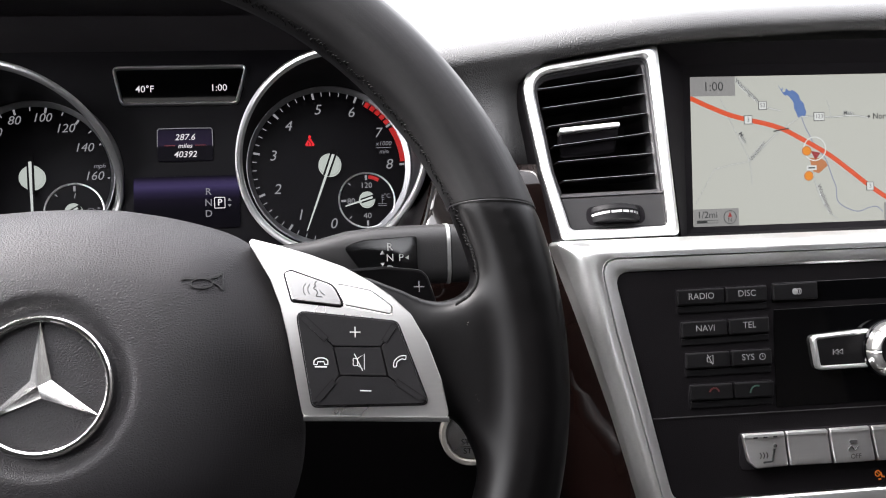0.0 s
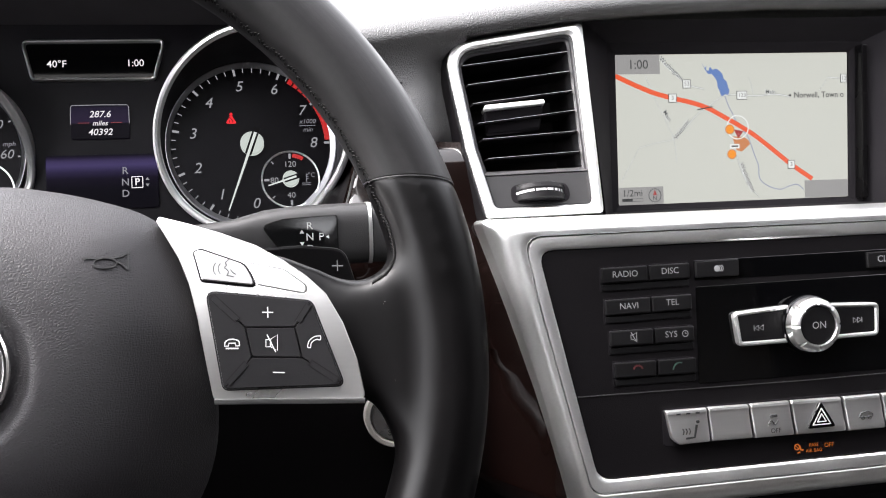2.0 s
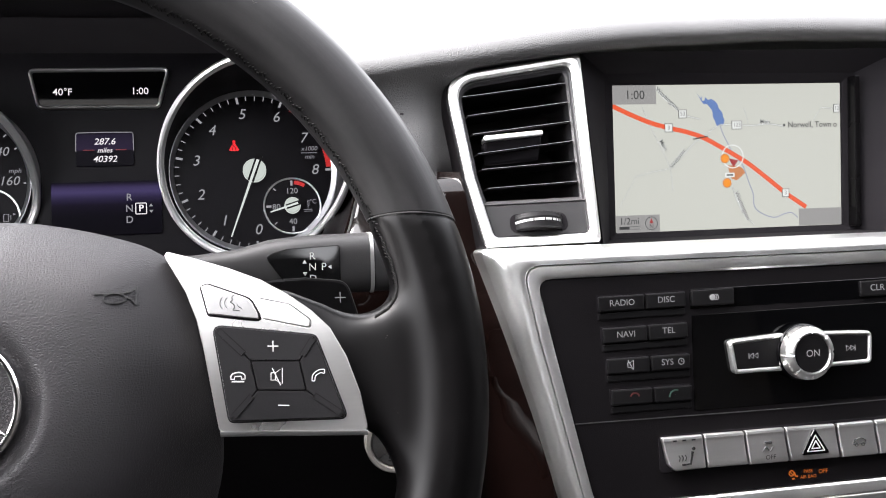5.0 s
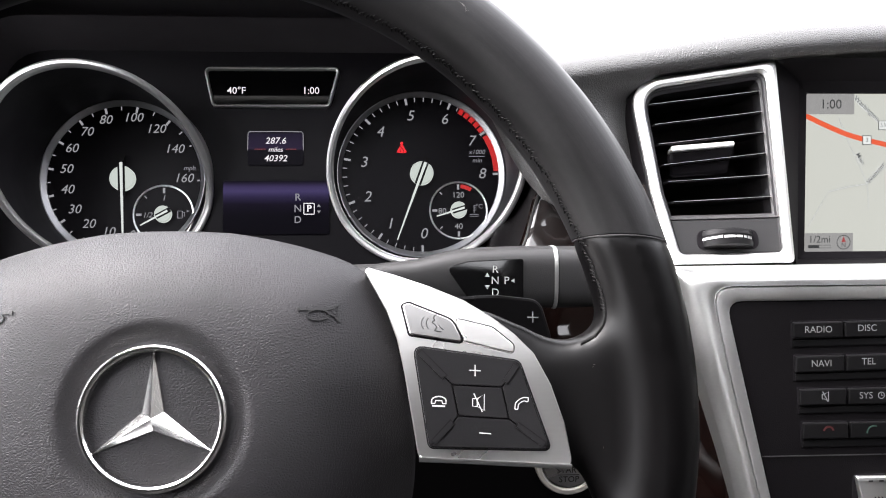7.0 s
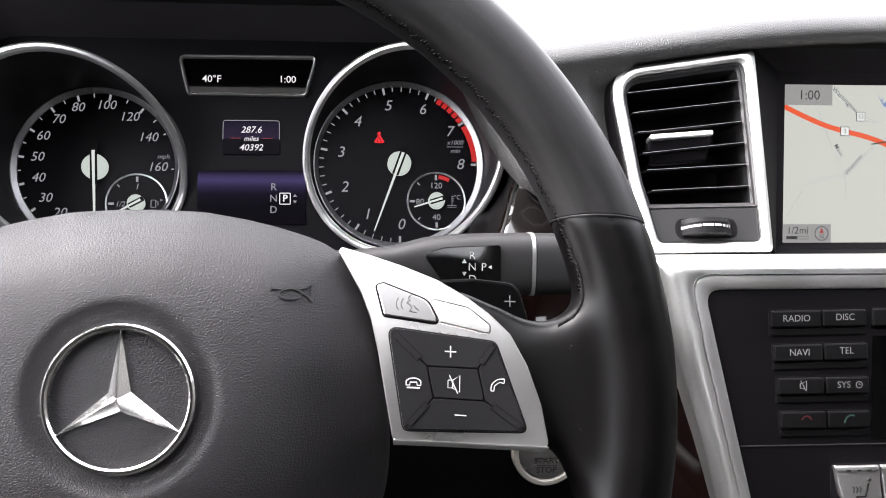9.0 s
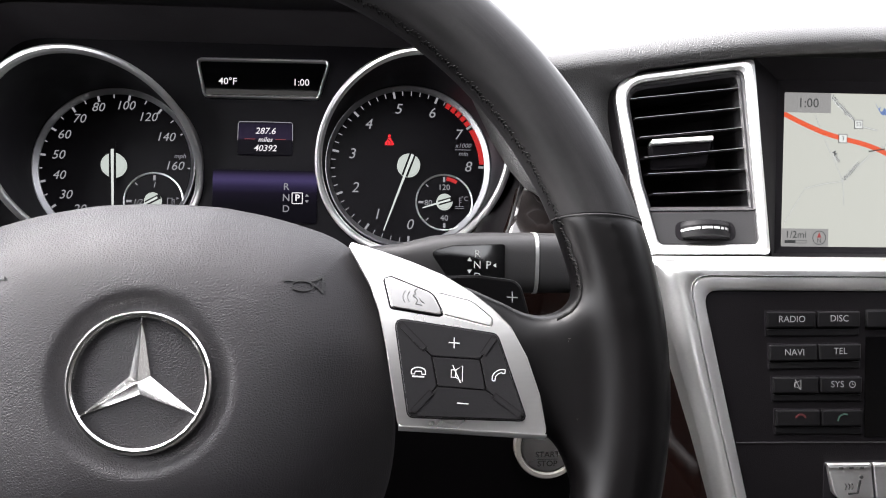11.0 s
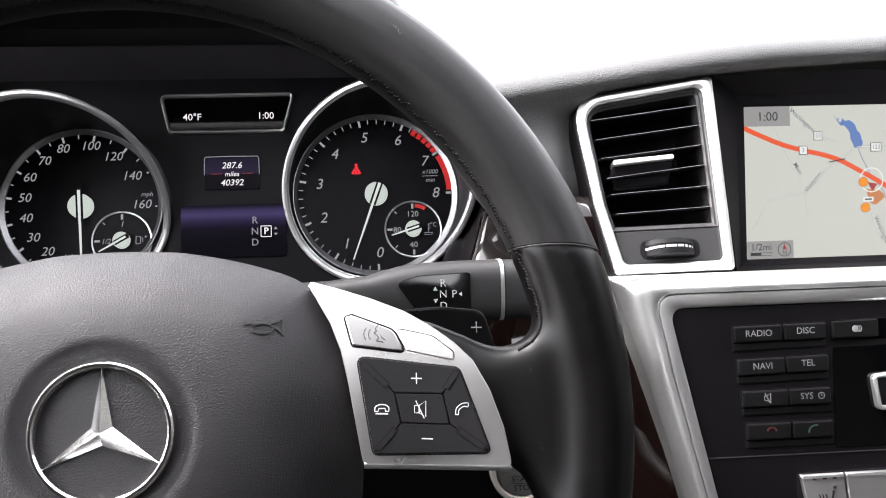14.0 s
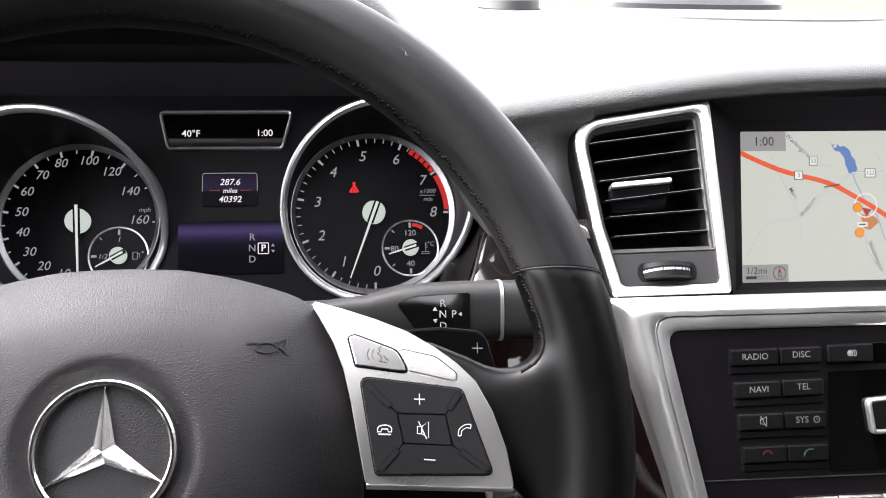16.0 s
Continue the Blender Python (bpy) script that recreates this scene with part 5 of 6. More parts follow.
for xa, xb in ((-0.0135, -0.0055), (-0.0046, 0.0008), (0.0016, 0.0050), (0.0060, 0.0076), (0.0085, 0.0096), (0.0106, 0.0112)):
    seg = [(0.0106 + xa + (xb - xa) * q / 4) for q in range(5)]
    hh = lambda x: -0.0078 + math.sqrt(max(0.0, 0.0150 ** 2 - (x - 0.0106) ** 2))
    loft(bm, [[(x, -0.0391, hh(x) - 0.001), (x, -0.0391, hh(x) + 0.0002), (x, -0.0379, hh(x) + 0.0002), (x, -0.0379, hh(x) - 0.001)] for x in seg], True, True)
part("thumbwheel_marks", bm, M_PRINTW, sill, "white thumbwheel marks", smooth=False)
SL = [(0.0355, 0.0435), (0.0243, 0.0318), (0.0134, 0.0202), (0.0020, 0.0085), (-0.0072, -0.0036), (-0.0182, -0.0155)]
for yl, yr in SL:
    xl = -0.0263 + (0.0385 - yl) * 0.164 + 0.0005
    xr = 0.0360
    b = bmesh.new()
    pr = [(-0.0020, 0.0006), (-0.0010, 0.0), (-0.0020, -0.0006), (-0.028, 0.0040), (-0.028, 0.0052)]
    loft(b, [[(xl, yl + dy, z) for z, dy in pr], [(xr, yr + dy, z) for z, dy in pr]], True, True)
    s = part("slat", b, M_SLAT, vent)
    b = bmesh.new()
    pr = [(-0.0017, 0.00026), (-0.0009, 0.00016), (-0.0009, 0.0), (-0.0017, 0.0001)]
    loft(b, [[(xl, yl + dy, z) for z, dy in pr], [(xr, yr + dy, z) for z, dy in pr]], True, True)
    part("slat_edge", b, M_SLATEDGE, s, "thin metal slat edge")
bm = bmesh.new()
slab(bm, rounded([(-0.0146, -0.0030), (0.0166, -0.0002), (0.0181, 0.0125), (-0.0161, 0.0095)], 0.0022, 4), -0.008, -0.0006, 0.0014)
for v in bm.verts:
    if v.co.z > -0.005 and v.co.y < 0.010:
        v.co.z -= 0.62 * (0.010 - v.co.y)
tab = part("vent_tab", bm, M_DARK, vent, "black vent tab")
bm = bmesh.new()
slab(bm, rounded([(-0.0163, 0.0086), (0.0183, 0.0116), (0.0184, 0.0145), (-0.0160, 0.0116)], 0.0013, 4), -0.006, 0.0015, 0.0006)
part("tab_edge", bm, M_SATIN_V, tab, "bright silver tab edge")

# ---- navigation screen ----
nav = thing("navigation_screen", S_AT, "navigation screen showing a lit road map in gloss black", "screen")
inner = rounded([(-0.0782, -0.0468), (0.0770, -0.0468), (0.0782, 0.0441), (-0.0778, 0.0433)], 0.0008, 3)
l1 = rounded([(-0.0800, -0.0486), (0.0790, -0.0486), (0.0802, 0.0458), (-0.0800, 0.0452)], 0.001, 3)
l2 = rounded([(-0.0835, -0.0505), (0.0845, -0.0505), (0.0860, 0.0500), (-0.0838, 0.0500)], 0.002, 3)
bm = bmesh.new()
loft(bm, [at_z(inner, -0.002), at_z(inner, 0.0010), at_z(l1, 0.0022), at_z(l2, 0.0040)])
part("screen_frame", bm, M_DARK, nav, "gloss black screen frame")
# funnel from the frame out to the vent, the brow and the silver shelf
bm = bmesh.new()
q2 = [(-0.0835, -0.0505), (0.0845, -0.0505), (0.0860, 0.0500), (-0.0838, 0.0500)]
q3 = [(-0.1040, -0.0535, 0.046), (0.1150, -0.0535, 0.046), (0.1160, 0.0640, 0.014), (-0.1035, 0.0605, 0.016)]
lo2, lo3 = [], []
for i in range(4):
    j = (i + 1) % 4
    for k in range(6):
        f = k / 6
        lo2.append((*lerp(q2[i], q2[j], f), 0.0040))
        lo3.append(tuple(q3[i][c] + (q3[j][c] - q3[i][c]) * f for c in range(3)))
loft(bm, [lo2, lo3])
part("screen_housing", bm, M_DARK, nav, "black housing round the screen")
bm = bmesh.new()
slab(bm, rounded([(0.0805, -0.0480), (0.0845, -0.0480), (0.0856, 0.0475), (0.0818, 0.0475)], 0.0008, 2), 0.0, 0.0100, 0.0008)
part("screen_side_strip", bm, M_PADDLE, nav, "gloss black strip beside the screen")
G_MAP = glow("map_ground", srgb(203, 206, 196), 1.0)
G_ROAD = glow("map_highway", srgb(232, 90, 48), 1.0)
G_LAKE = glow("map_water", srgb(96, 128, 184), 1.0)
G_RIVER = glow("map_river", srgb(150, 158, 178), 1.0)
G_MINOR = glow("map_minor_road", srgb(138, 142, 138), 1.0)
G_PALE = glow("map_pale", srgb(232, 236, 232), 1.0)
G_BOX = glow("map_grey_box", srgb(152, 152, 150), 1.0)
G_INK = glow("map_ink", srgb(48, 50, 50), 1.0)
G_INK2 = glow("map_ink_soft", srgb(80, 82, 82), 1.0)
G_POI = glow("map_orange", srgb(244, 150, 30), 1.0)
G_BROWN = glow("map_brown", srgb(200, 130, 80), 1.0)
G_CAR = glow("map_arrow", srgb(165, 50, 50), 1.0)
bm = bmesh.new()
slab(bm, inner, -0.003, 0.0, 0.0002)
scr = part("screen", bm, G_MAP, nav, "lit map screen with pale ground")


def on_map(name, material, fn, lab=""):
    b = bmesh.new()
    fn(b)
    return part(name, b, material, scr, lab, smooth=False)


Z0, Z1, Z2, Z3, Z4 = 0.00002, 0.00010, 0.00018, 0.00026, 0.00034
for pts, w in (([(-0.0066, 0.0183), (0.0018, 0.0186), (0.0137, 0.0177), (0.0274, 0.0184), (0.0377, 0.0169)], 0.0010), ([(-0.0637, -0.0126), (-0.0522, -0.0098), (-0.0407, -0.0078), (-0.0356, -0.0034), (-0.0254, 0.0064), (-0.0169, 0.0123), (-0.0083, 0.0176)], 0.0008), ([(-0.0583, 0.0304), (-0.0514, 0.0144), (-0.0453, 0.0022), (-0.0407, -0.0086), (-0.0395, -0.0223)], 0.0005), ([(0.0, -0.0158), (0.0023, -0.0251), (0.0071, -0.0361), (0.0154, -0.0450)], 0.0007), ([(-0.0489, 0.0405), (-0.0400, 0.0335), (-0.0317, 0.0255), (-0.0200, 0.0222)], 0.0009), ([(0.0640, 0.0285), (0.0751, 0.0278)], 0.0009), ([(0.0100, 0.0290), (0.0118, 0.0240), (0.0128, 0.0180)], 0.0004), ([(0.0580, 0.0200), (0.0640, 0.0280)], 0.0004), ([(-0.0760, -0.0330), (-0.0637, -0.0126)], 0.0004)):
    on_map("map_road", G_MINOR, lambda b: ribbon(b, catmull(pts, 5), w, Z0, Z1))
    on_map("map_road_core", G_PALE, lambda b: ribbon(b, catmull(pts, 5), w * 0.5, Z1, Z1 + 0.00003))
on_map("map_river", G_RIVER, lambda b: ribbon(b, catmull([(-0.0066, 0.0183), (-0.0043, 0.0121), (-0.0019, 0.0075), (0.0013, 0.0012), (0.0079, -0.0067), (0.0103, -0.0122), (0.0127, -0.0192), (0.0151, -0.0255), (0.0157, -0.0333), (0.0207, -0.0379), (0.0293, -0.0407), (0.0363, -0.0387), (0.0415, -0.0381), (0.0458, -0.0414)], 6), 0.0006, Z0, Z1))
on_map("map_lake", G_LAKE, lambda b: slab(b, catmull([(-0.0212, 0.0378), (-0.0196, 0.0352), (-0.0182, 0.0362), (-0.0186, 0.0338), (-0.0168, 0.0336), (-0.0160, 0.0356), (-0.0142, 0.0340), (-0.0118, 0.0345), (-0.0082, 0.0318), (-0.0070, 0.0284), (-0.0050, 0.0264), (-0.0042, 0.0230), (-0.0034, 0.0213), (-0.0044, 0.0186), (-0.0062, 0.0190), (-0.0085, 0.0178), (-0.0100, 0.0212), (-0.0112, 0.0236), (-0.0114, 0.0268), (-0.0133, 0.0296), (-0.0150, 0.0314), (-0.0176, 0.0318)], 3, True), 0.0, Z2, 0.00002))
HW = catmull([(-0.0778, 0.0309), (-0.0673, 0.0260), (-0.0537, 0.0205), (-0.0412, 0.0170), (-0.0301, 0.0145), (-0.0186, 0.0108), (-0.0070, 0.0048), (0.0030, -0.0007), (0.0130, -0.0068), (0.0248, -0.0156), (0.0375, -0.0254), (0.0518, -0.0348)], 5)
on_map("map_highway", G_ROAD, lambda b: ribbon(b, HW, 0.0028, Z1, Z3), "orange highway line")
on_map("map_bridge", G_INK, lambda b: ribbon(b, [(-0.0250, 0.0097), (-0.0200, 0.0106), (-0.0150, 0.0114)], 0.0007, Z2, Z4))
on_map("map_area", G_BROWN, lambda b: slab(b, [(-0.0020, -0.0070), (0.0055, -0.0075), (0.0085, -0.0095), (0.0098, -0.0120), (0.0078, -0.0135), (0.0040, -0.0165), (0.0005, -0.0155), (-0.0010, -0.0110)], 0.0, Z2, 0.00002))
on_map("map_position_ring", G_PALE, lambda b: ring(b, 0.0015, -0.0015, [(0.0068, Z2), (0.0068, Z4), (0.0075, Z4), (0.0075, Z2)], 36))
on_map("map_arrow", G_CAR, lambda b: slab(b, [(-0.0012, -0.0028), (0.0018, -0.0082), (0.0052, -0.0040)], Z2, Z4 + 0.00006, 0.00002))
for x, y in ((-0.0039, -0.0027), (-0.0029, -0.0180)):
    on_map("map_marker", G_POI, lambda b: disc(b, x, y, 0.0027, Z2, Z4 + 0.0001, 24, 0.00004))
    on_map("map_marker_edge", G_BROWN, lambda b: ring(b, x, y, [(0.0026, Z2), (0.0026, Z4 + 0.00013), (0.0030, Z4 + 0.00013), (0.0030, Z2)], 24))
on_map("map_tag", G_PALE, lambda b: slab(b, [(-0.0040, -0.0145), (0.0024, -0.0145), (0.0024, -0.0117), (-0.0040, -0.0117)], Z2, Z4, 0.00002))
on_map("map_tag_bar", G_INK2, lambda b: ribbon(b, [(-0.0030, -0.0131), (0.0014, -0.0131)], 0.0009, Z4, Z4 + 0.00004))
for s, x, y, w in (("53", -0.0317, 0.0255, 0.0054), ("3", -0.0412, 0.0170, 0.0054), ("123", 0.0048, 0.0181, 0.0070), ("3", 0.0375, -0.0254, 0.0050), ("12", 0.0752, 0.0278, 0.0045)):
    on_map("road_sign", G_INK2, lambda b: slab(b, [(x - w / 2, y - 0.0027), (x + w / 2, y - 0.0027), (x + w / 2, y + 0.0027), (x - w / 2, y + 0.0027)], Z2, Z4 + 0.00006, 0.00001))
    on_map("road_sign_face", G_PALE, lambda b: slab(b, [(x - w / 2 + 0.0004, y - 0.0023), (x + w / 2 - 0.0004, y - 0.0023), (x + w / 2 - 0.0004, y + 0.0023), (x - w / 2 + 0.0004, y + 0.0023)], Z3, Z4 + 0.00012, 0.00001))
    label(s, 0.0036, x, y, Z4 + 0.00018, G_INK2, scr, "road_number")
for s, x, y, rot, sz in (("Main", 0.0240, 0.0198, -2, 0.0031), ("Webster", -0.0359, -0.0020, 50, 0.0035), ("Main", -0.0452, 0.0063, -58, 0.0033), ("Washington", -0.0418, 0.0350, -42, 0.0034), ("Washington", 0.0070, -0.0325, -66, 0.0035)):
    label(s, sz * 1.16, x, y, Z4 + 0.00006, G_PALE, scr, "road_name_halo", rot=rot, bold=0.055)
    label(s, sz * 1.16, x, y, Z4 + 0.00045, G_INK2, scr, "road_name", rot=rot, bold=0.012)
on_map("map_town_dot", G_INK, lambda b: disc(b, 0.0377, 0.0176, 0.0008, Z2, Z4, 16, 0.00002))
label("Norwell, Town o", 0.0051, 0.0402, 0.0176, Z4, G_INK, scr, "town_name", align='LEFT', squeeze=0.97, bold=0.012)
on_map("clock_box", G_BOX, lambda b: slab(b, [(-0.0777, 0.0317), (-0.0490, 0.0317), (-0.0490, 0.0434), (-0.0777, 0.0434)], Z2, Z4, 0.00002))
label("1:00", 0.0076, -0.0629, 0.0372, Z4 + 0.00006, G_INK, scr, "clock")
on_map("scale_box", G_BOX, lambda b: slab(b, [(-0.0777, -0.0468), (-0.0489, -0.0468), (-0.0489, -0.0362), (-0.0777, -0.0362)], Z2, Z4, 0.00002))
label("1/2mi", 0.0058, -0.0689, -0.0399, Z4 + 0.00006, G_INK, scr, "scale_text")
on_map("scale_bar", G_INK, lambda b: slab(b, [(-0.0756, -0.0448), (-0.0690, -0.0448), (-0.0690, -0.0430), (-0.0756, -0.0430)], Z3, Z4 + 0.00006, 0.00001))
on_map("scale_bar_frame", G_INK2, lambda b: ribbon(b, [(-0.0690, -0.0431), (-0.0622, -0.0431), (-0.0622, -0.0447), (-0.0690, -0.0447)], 0.0003, Z3, Z4 + 0.00006))
on_map("compass_ring", G_INK2, lambda b: ring(b, -0.0545, -0.0415, [(0.0037, Z3), (0.0037, Z4 + 0.00006), (0.0042, Z4 + 0.00006), (0.0042, Z3)], 32))
on_map("compass_arrow", G_CAR, lambda b: slab(b, [(-0.0558, -0.0414), (-0.0532, -0.0414), (-0.0545, -0.0382)], Z3, Z4 + 0.00006, 0.00001))
label("N", 0.0036, -0.0545, -0.0433, Z4 + 0.00006, G_INK, scr, "compass_letter")
on_map("message_box", G_BOX, lambda b: slab(b, [(0.0465, -0.0466), (0.0768, -0.0466), (0.0770, -0.0358), (0.0465, -0.0358)], Z2, Z4, 0.00002))

# ---- centre console with the audio unit ----
console = thing("centre_console", C_AT, "centre console with black audio unit in a satin silver surround", "centre console")
so_ = rounded([(-0.1378, -0.0920), (0.1375, -0.0920), (0.1545, -0.0242), (0.1665, 0.0172), (0.1800, 0.0660), (-0.1816, 0.0660), (-0.1665, 0.0172), (-0.1547, -0.0242)], [0.006, 0.006, 0.03, 0.03, 0.003, 0.003, 0.03, 0.03], 5)
si = rounded([(-0.1305, -0.0805), (0.1305, -0.0805), (0.1440, -0.0242), (0.1530, 0.0172), (0.1610, 0.0560), (-0.1615, 0.0560), (-0.1540, 0.0172), (-0.1440, -0.0242)], [0.010, 0.010, 0.05, 0.05, 0.009, 0.009, 0.05, 0.05], 5)
fa = rounded([(-0.1262, -0.0730), (0.1262, -0.0730), (0.1372, -0.0242), (0.1460, 0.0172), (0.1530, 0.0485), (-0.1535, 0.0485), (-0.1465, 0.0172), (-0.1372, -0.0242)], [0.010, 0.010, 0.05, 0.05, 0.007, 0.007, 0.05, 0.05], 5)
bm = bmesh.new()
mk = lambda f: [lerp(a, b, f) for a, b in zip(so_, si)]
wide = [math.hypot(a[0] - b[0], a[1] - b[1]) for a, b in zip(so_, si)]
bulge = lambda f: [(*p, 0.0016 - 0.46 * w * max(0.0, 1 - f / 0.78) ** 2.2) for p, w in zip(mk(f), wide)]
loft(bm, [at_z(so_, -0.030)] + [bulge(f) for f in (0, 0.02, 0.05, 0.09, 0.14, 0.20, 0.27, 0.35, 0.44, 0.54, 0.66, 0.78, 0.95)] + [at_z(mk(0.982), 0.0010), at_z(si, -0.0040)])
part("silver_surround", bm, M_SURROUND, console, "satin silver console surround", crease=50)
bm = bmesh.new()
mk = lambda f: [lerp(a, b, f) for a, b in zip(si, fa)]
loft(bm, [at_z(mk(0.03), -0.0040), at_z(mk(0.05), 0.0003), at_z(mk(0.10), 0.0010), at_z(mk(0.20), 0.0011), at_z(mk(0.60), 0.0009), at_z(mk(0.82), 0.0004), at_z(mk(0.95), -0.0004), at_z(fa, -0.003)])
part("inner_ring", bm, M_SATIN_V, console, "satin silver inner ring")
bm = bmesh.new()
slab(bm, inset(fa, 0.0001), -0.03, -0.0012, 0.0006)
fascia = part("fascia", bm, M_BLACK, console, "matte black audio fascia")
bm = bmesh.new()
ribbon(bm, [(-0.1358, -0.0287), (0.0, -0.0298), (0.1358, -0.0287)], 0.0005, -0.002, -0.0008)
part("joint_line", bm, M_GREY, fascia)


def key_pair(y_l, y_r, xl, xm, xr, h):
    """Two keys side by side with a finger groove below."""
    b = bmesh.new()
    slab(b, rounded([(xl - 0.0006, y_l - h - 0.0046), (xr + 0.0006, y_r - h - 0.0046), (xr + 0.0006, y_r + 0.0006), (xl - 0.0006, y_l + 0.0006)], 0.0008, 2), -0.004, -0.0009, 0.0001)
    part("key_well", b, M_DARK, console)
    b = bmesh.new()
    slab(b, rounded([(xl + 0.0002, y_l - h - 0.0042), (xr, y_r - h - 0.0042), (xr, y_r - h - 0.0008), (xl, y_l - h - 0.0008)], 0.0008, 2), -0.002, -0.0004, 0.0004)
    part("key_lip", b, M_AUDIO, console)
    out = []
    for a, c, ya, yc in ((xl, xm - 0.0005, y_l, lerp((0, y_l), (0, y_r), 0.5)[1]), (xm + 0.0005, xr, lerp((0, y_l), (0, y_r), 0.5)[1], y_r)):
        b = bmesh.new()
        slab(b, rounded([(a, ya - h), (c, yc - h), (c, yc), (a, ya)], 0.0009, 3), -0.003, 0.0010, 0.0007)
        out.append(part("audio_key", b, M_AUDIO, console))
    return out


AUDIO_ROWS = [(0.0379, 0.0383, -0.1203, -0.0940, -0.0705, ("RADIO", "DISC")), (0.0210, 0.0216, -0.1188, -0.0932, -0.0700, ("NAVI", "TEL")), (0.0046, 0.0046, -0.1170, -0.0924, -0.0694, (None, "SYS")), (-0.0121, -0.0124, -0.1153, -0.0915, -0.0690, ("end", "call"))]
for yl, yr, xl, xm, xr, names in AUDIO_ROWS:
    ks = key_pair(yl, yr, xl, xm, xr, 0.0082)
    for k, (s, kx) in enumerate(zip(names, (xl + 0.0130, (xm + xr) / 2 + 0.0003))):
        cy = (yl if k == 0 else yr) - 0.0038
        if s and s.isupper():
            label(s, 0.0047, kx - (0.0022 if s == "SYS" else 0), cy, 0.00108, M_PRINTG, ks[k])
            if s == "SYS":
                b = bmesh.new()
                ring(b, kx + 0.0058, cy, [(0.0014, 0.0009), (0.0014, 0.0011), (0.0018, 0.0011), (0.0018, 0.0009)], 20)
                ribbon(b, [(kx + 0.0058, cy + 0.0010), (kx + 0.0058, cy), (kx + 0.0067, cy)], 0.0003, 0.0009, 0.0011)
                part("clock_symbol", b, M_PRINTG, ks[k])
        elif s is None:
            b = bmesh.new()
            z0, z1 = 0.0009, 0.00115
            ribbon(b, [(kx - 0.0016, cy + 0.0012), (kx - 0.0016, cy - 0.0012), (kx - 0.0004, cy - 0.0012), (kx + 0.0016, cy - 0.0024), (kx + 0.0016, cy + 0.0024), (kx - 0.0004, cy + 0.0012), (kx - 0.0016, cy + 0.0012)], 0.0004, z0, z1)
            ribbon(b, [(kx - 0.0014, cy + 0.0026), (kx + 0.0014, cy - 0.0026)], 0.0004, z0, z1 + 0.00003)
            part("mute_symbol", b, M_PRINTG, ks[k])
        else:
            b = bmesh.new()
            if s == "end":
                ribbon(b, arc(kx, cy - 0.0010, 0.0026, 15, 165, 8), 0.0009, 0.0009, 0.00115)
            else:
                ribbon(b, catmull([(kx - 0.0026, cy - 0.0018), (kx - 0.0016, cy + 0.0006), (kx + 0.0006, cy + 0.0018), (kx + 0.0026, cy + 0.0016)], 5), 0.0008, 0.0009, 0.00115)
            part("phone_symbol", b, M_PRINTR if s == "end" else M_PRINTGR, ks[k])
# eject key, disc slot, clear key
bm = bmesh.new()
slab(bm, rounded([(-0.0672, 0.0285), (0.0610, 0.0285), (0.0610, 0.0400), (-0.0672, 0.0392)], 0.0006, 2), -0.006, -0.0010, 0.0002)
part("disc_slot", bm, M_GLOSS, console, "gloss black disc slot")
for x0, x1, s in ((-0.0670, -0.0418, ""), (0.0362, 0.0610, "CLR")):
    bm = bmesh.new()
    slab(bm, rounded([(x0, 0.0300), (x1, 0.0300), (x1, 0.0391), (x0, 0.0386)], 0.0008, 3), -0.004, 0.0010, 0.0006)
    k = part("audio_key", bm, M_AUDIO, console)
    if s:
        label(s, 0.0052, x0 + 0.0105, 0.0346, 0.00108, M_PRINTG, k)
    else:
        bm = bmesh.new()
        disc(bm, -0.0548, 0.0344, 0.0017, 0.0008, 0.0012, 20, 0.0001)
        part("disc_symbol", bm, M_PRINTG, k)
        bm = bmesh.new()
        disc(bm, -0.0548, 0.0344, 0.0006, 0.0011, 0.0013, 12, 0.00005)
        for q in range(2):
            ribbon(bm, arc(-0.0540 + 0.0010 * q, 0.0344, 0.0017, -70, 70, 6), 0.0004, 0.0008, 0.00115)
        part("disc_symbol_detail", bm, M_PRINTG, k)
bm = bmesh.new()
slab(bm, rounded([(-0.0672, -0.0268), (0.0672, -0.0272), (0.0668, 0.0262), (-0.0668, 0.0252)], 0.0008, 2), -0.006, -0.0008, 0.0003)
part("gloss_panel", bm, M_GLOSS, console, "piano black panel")
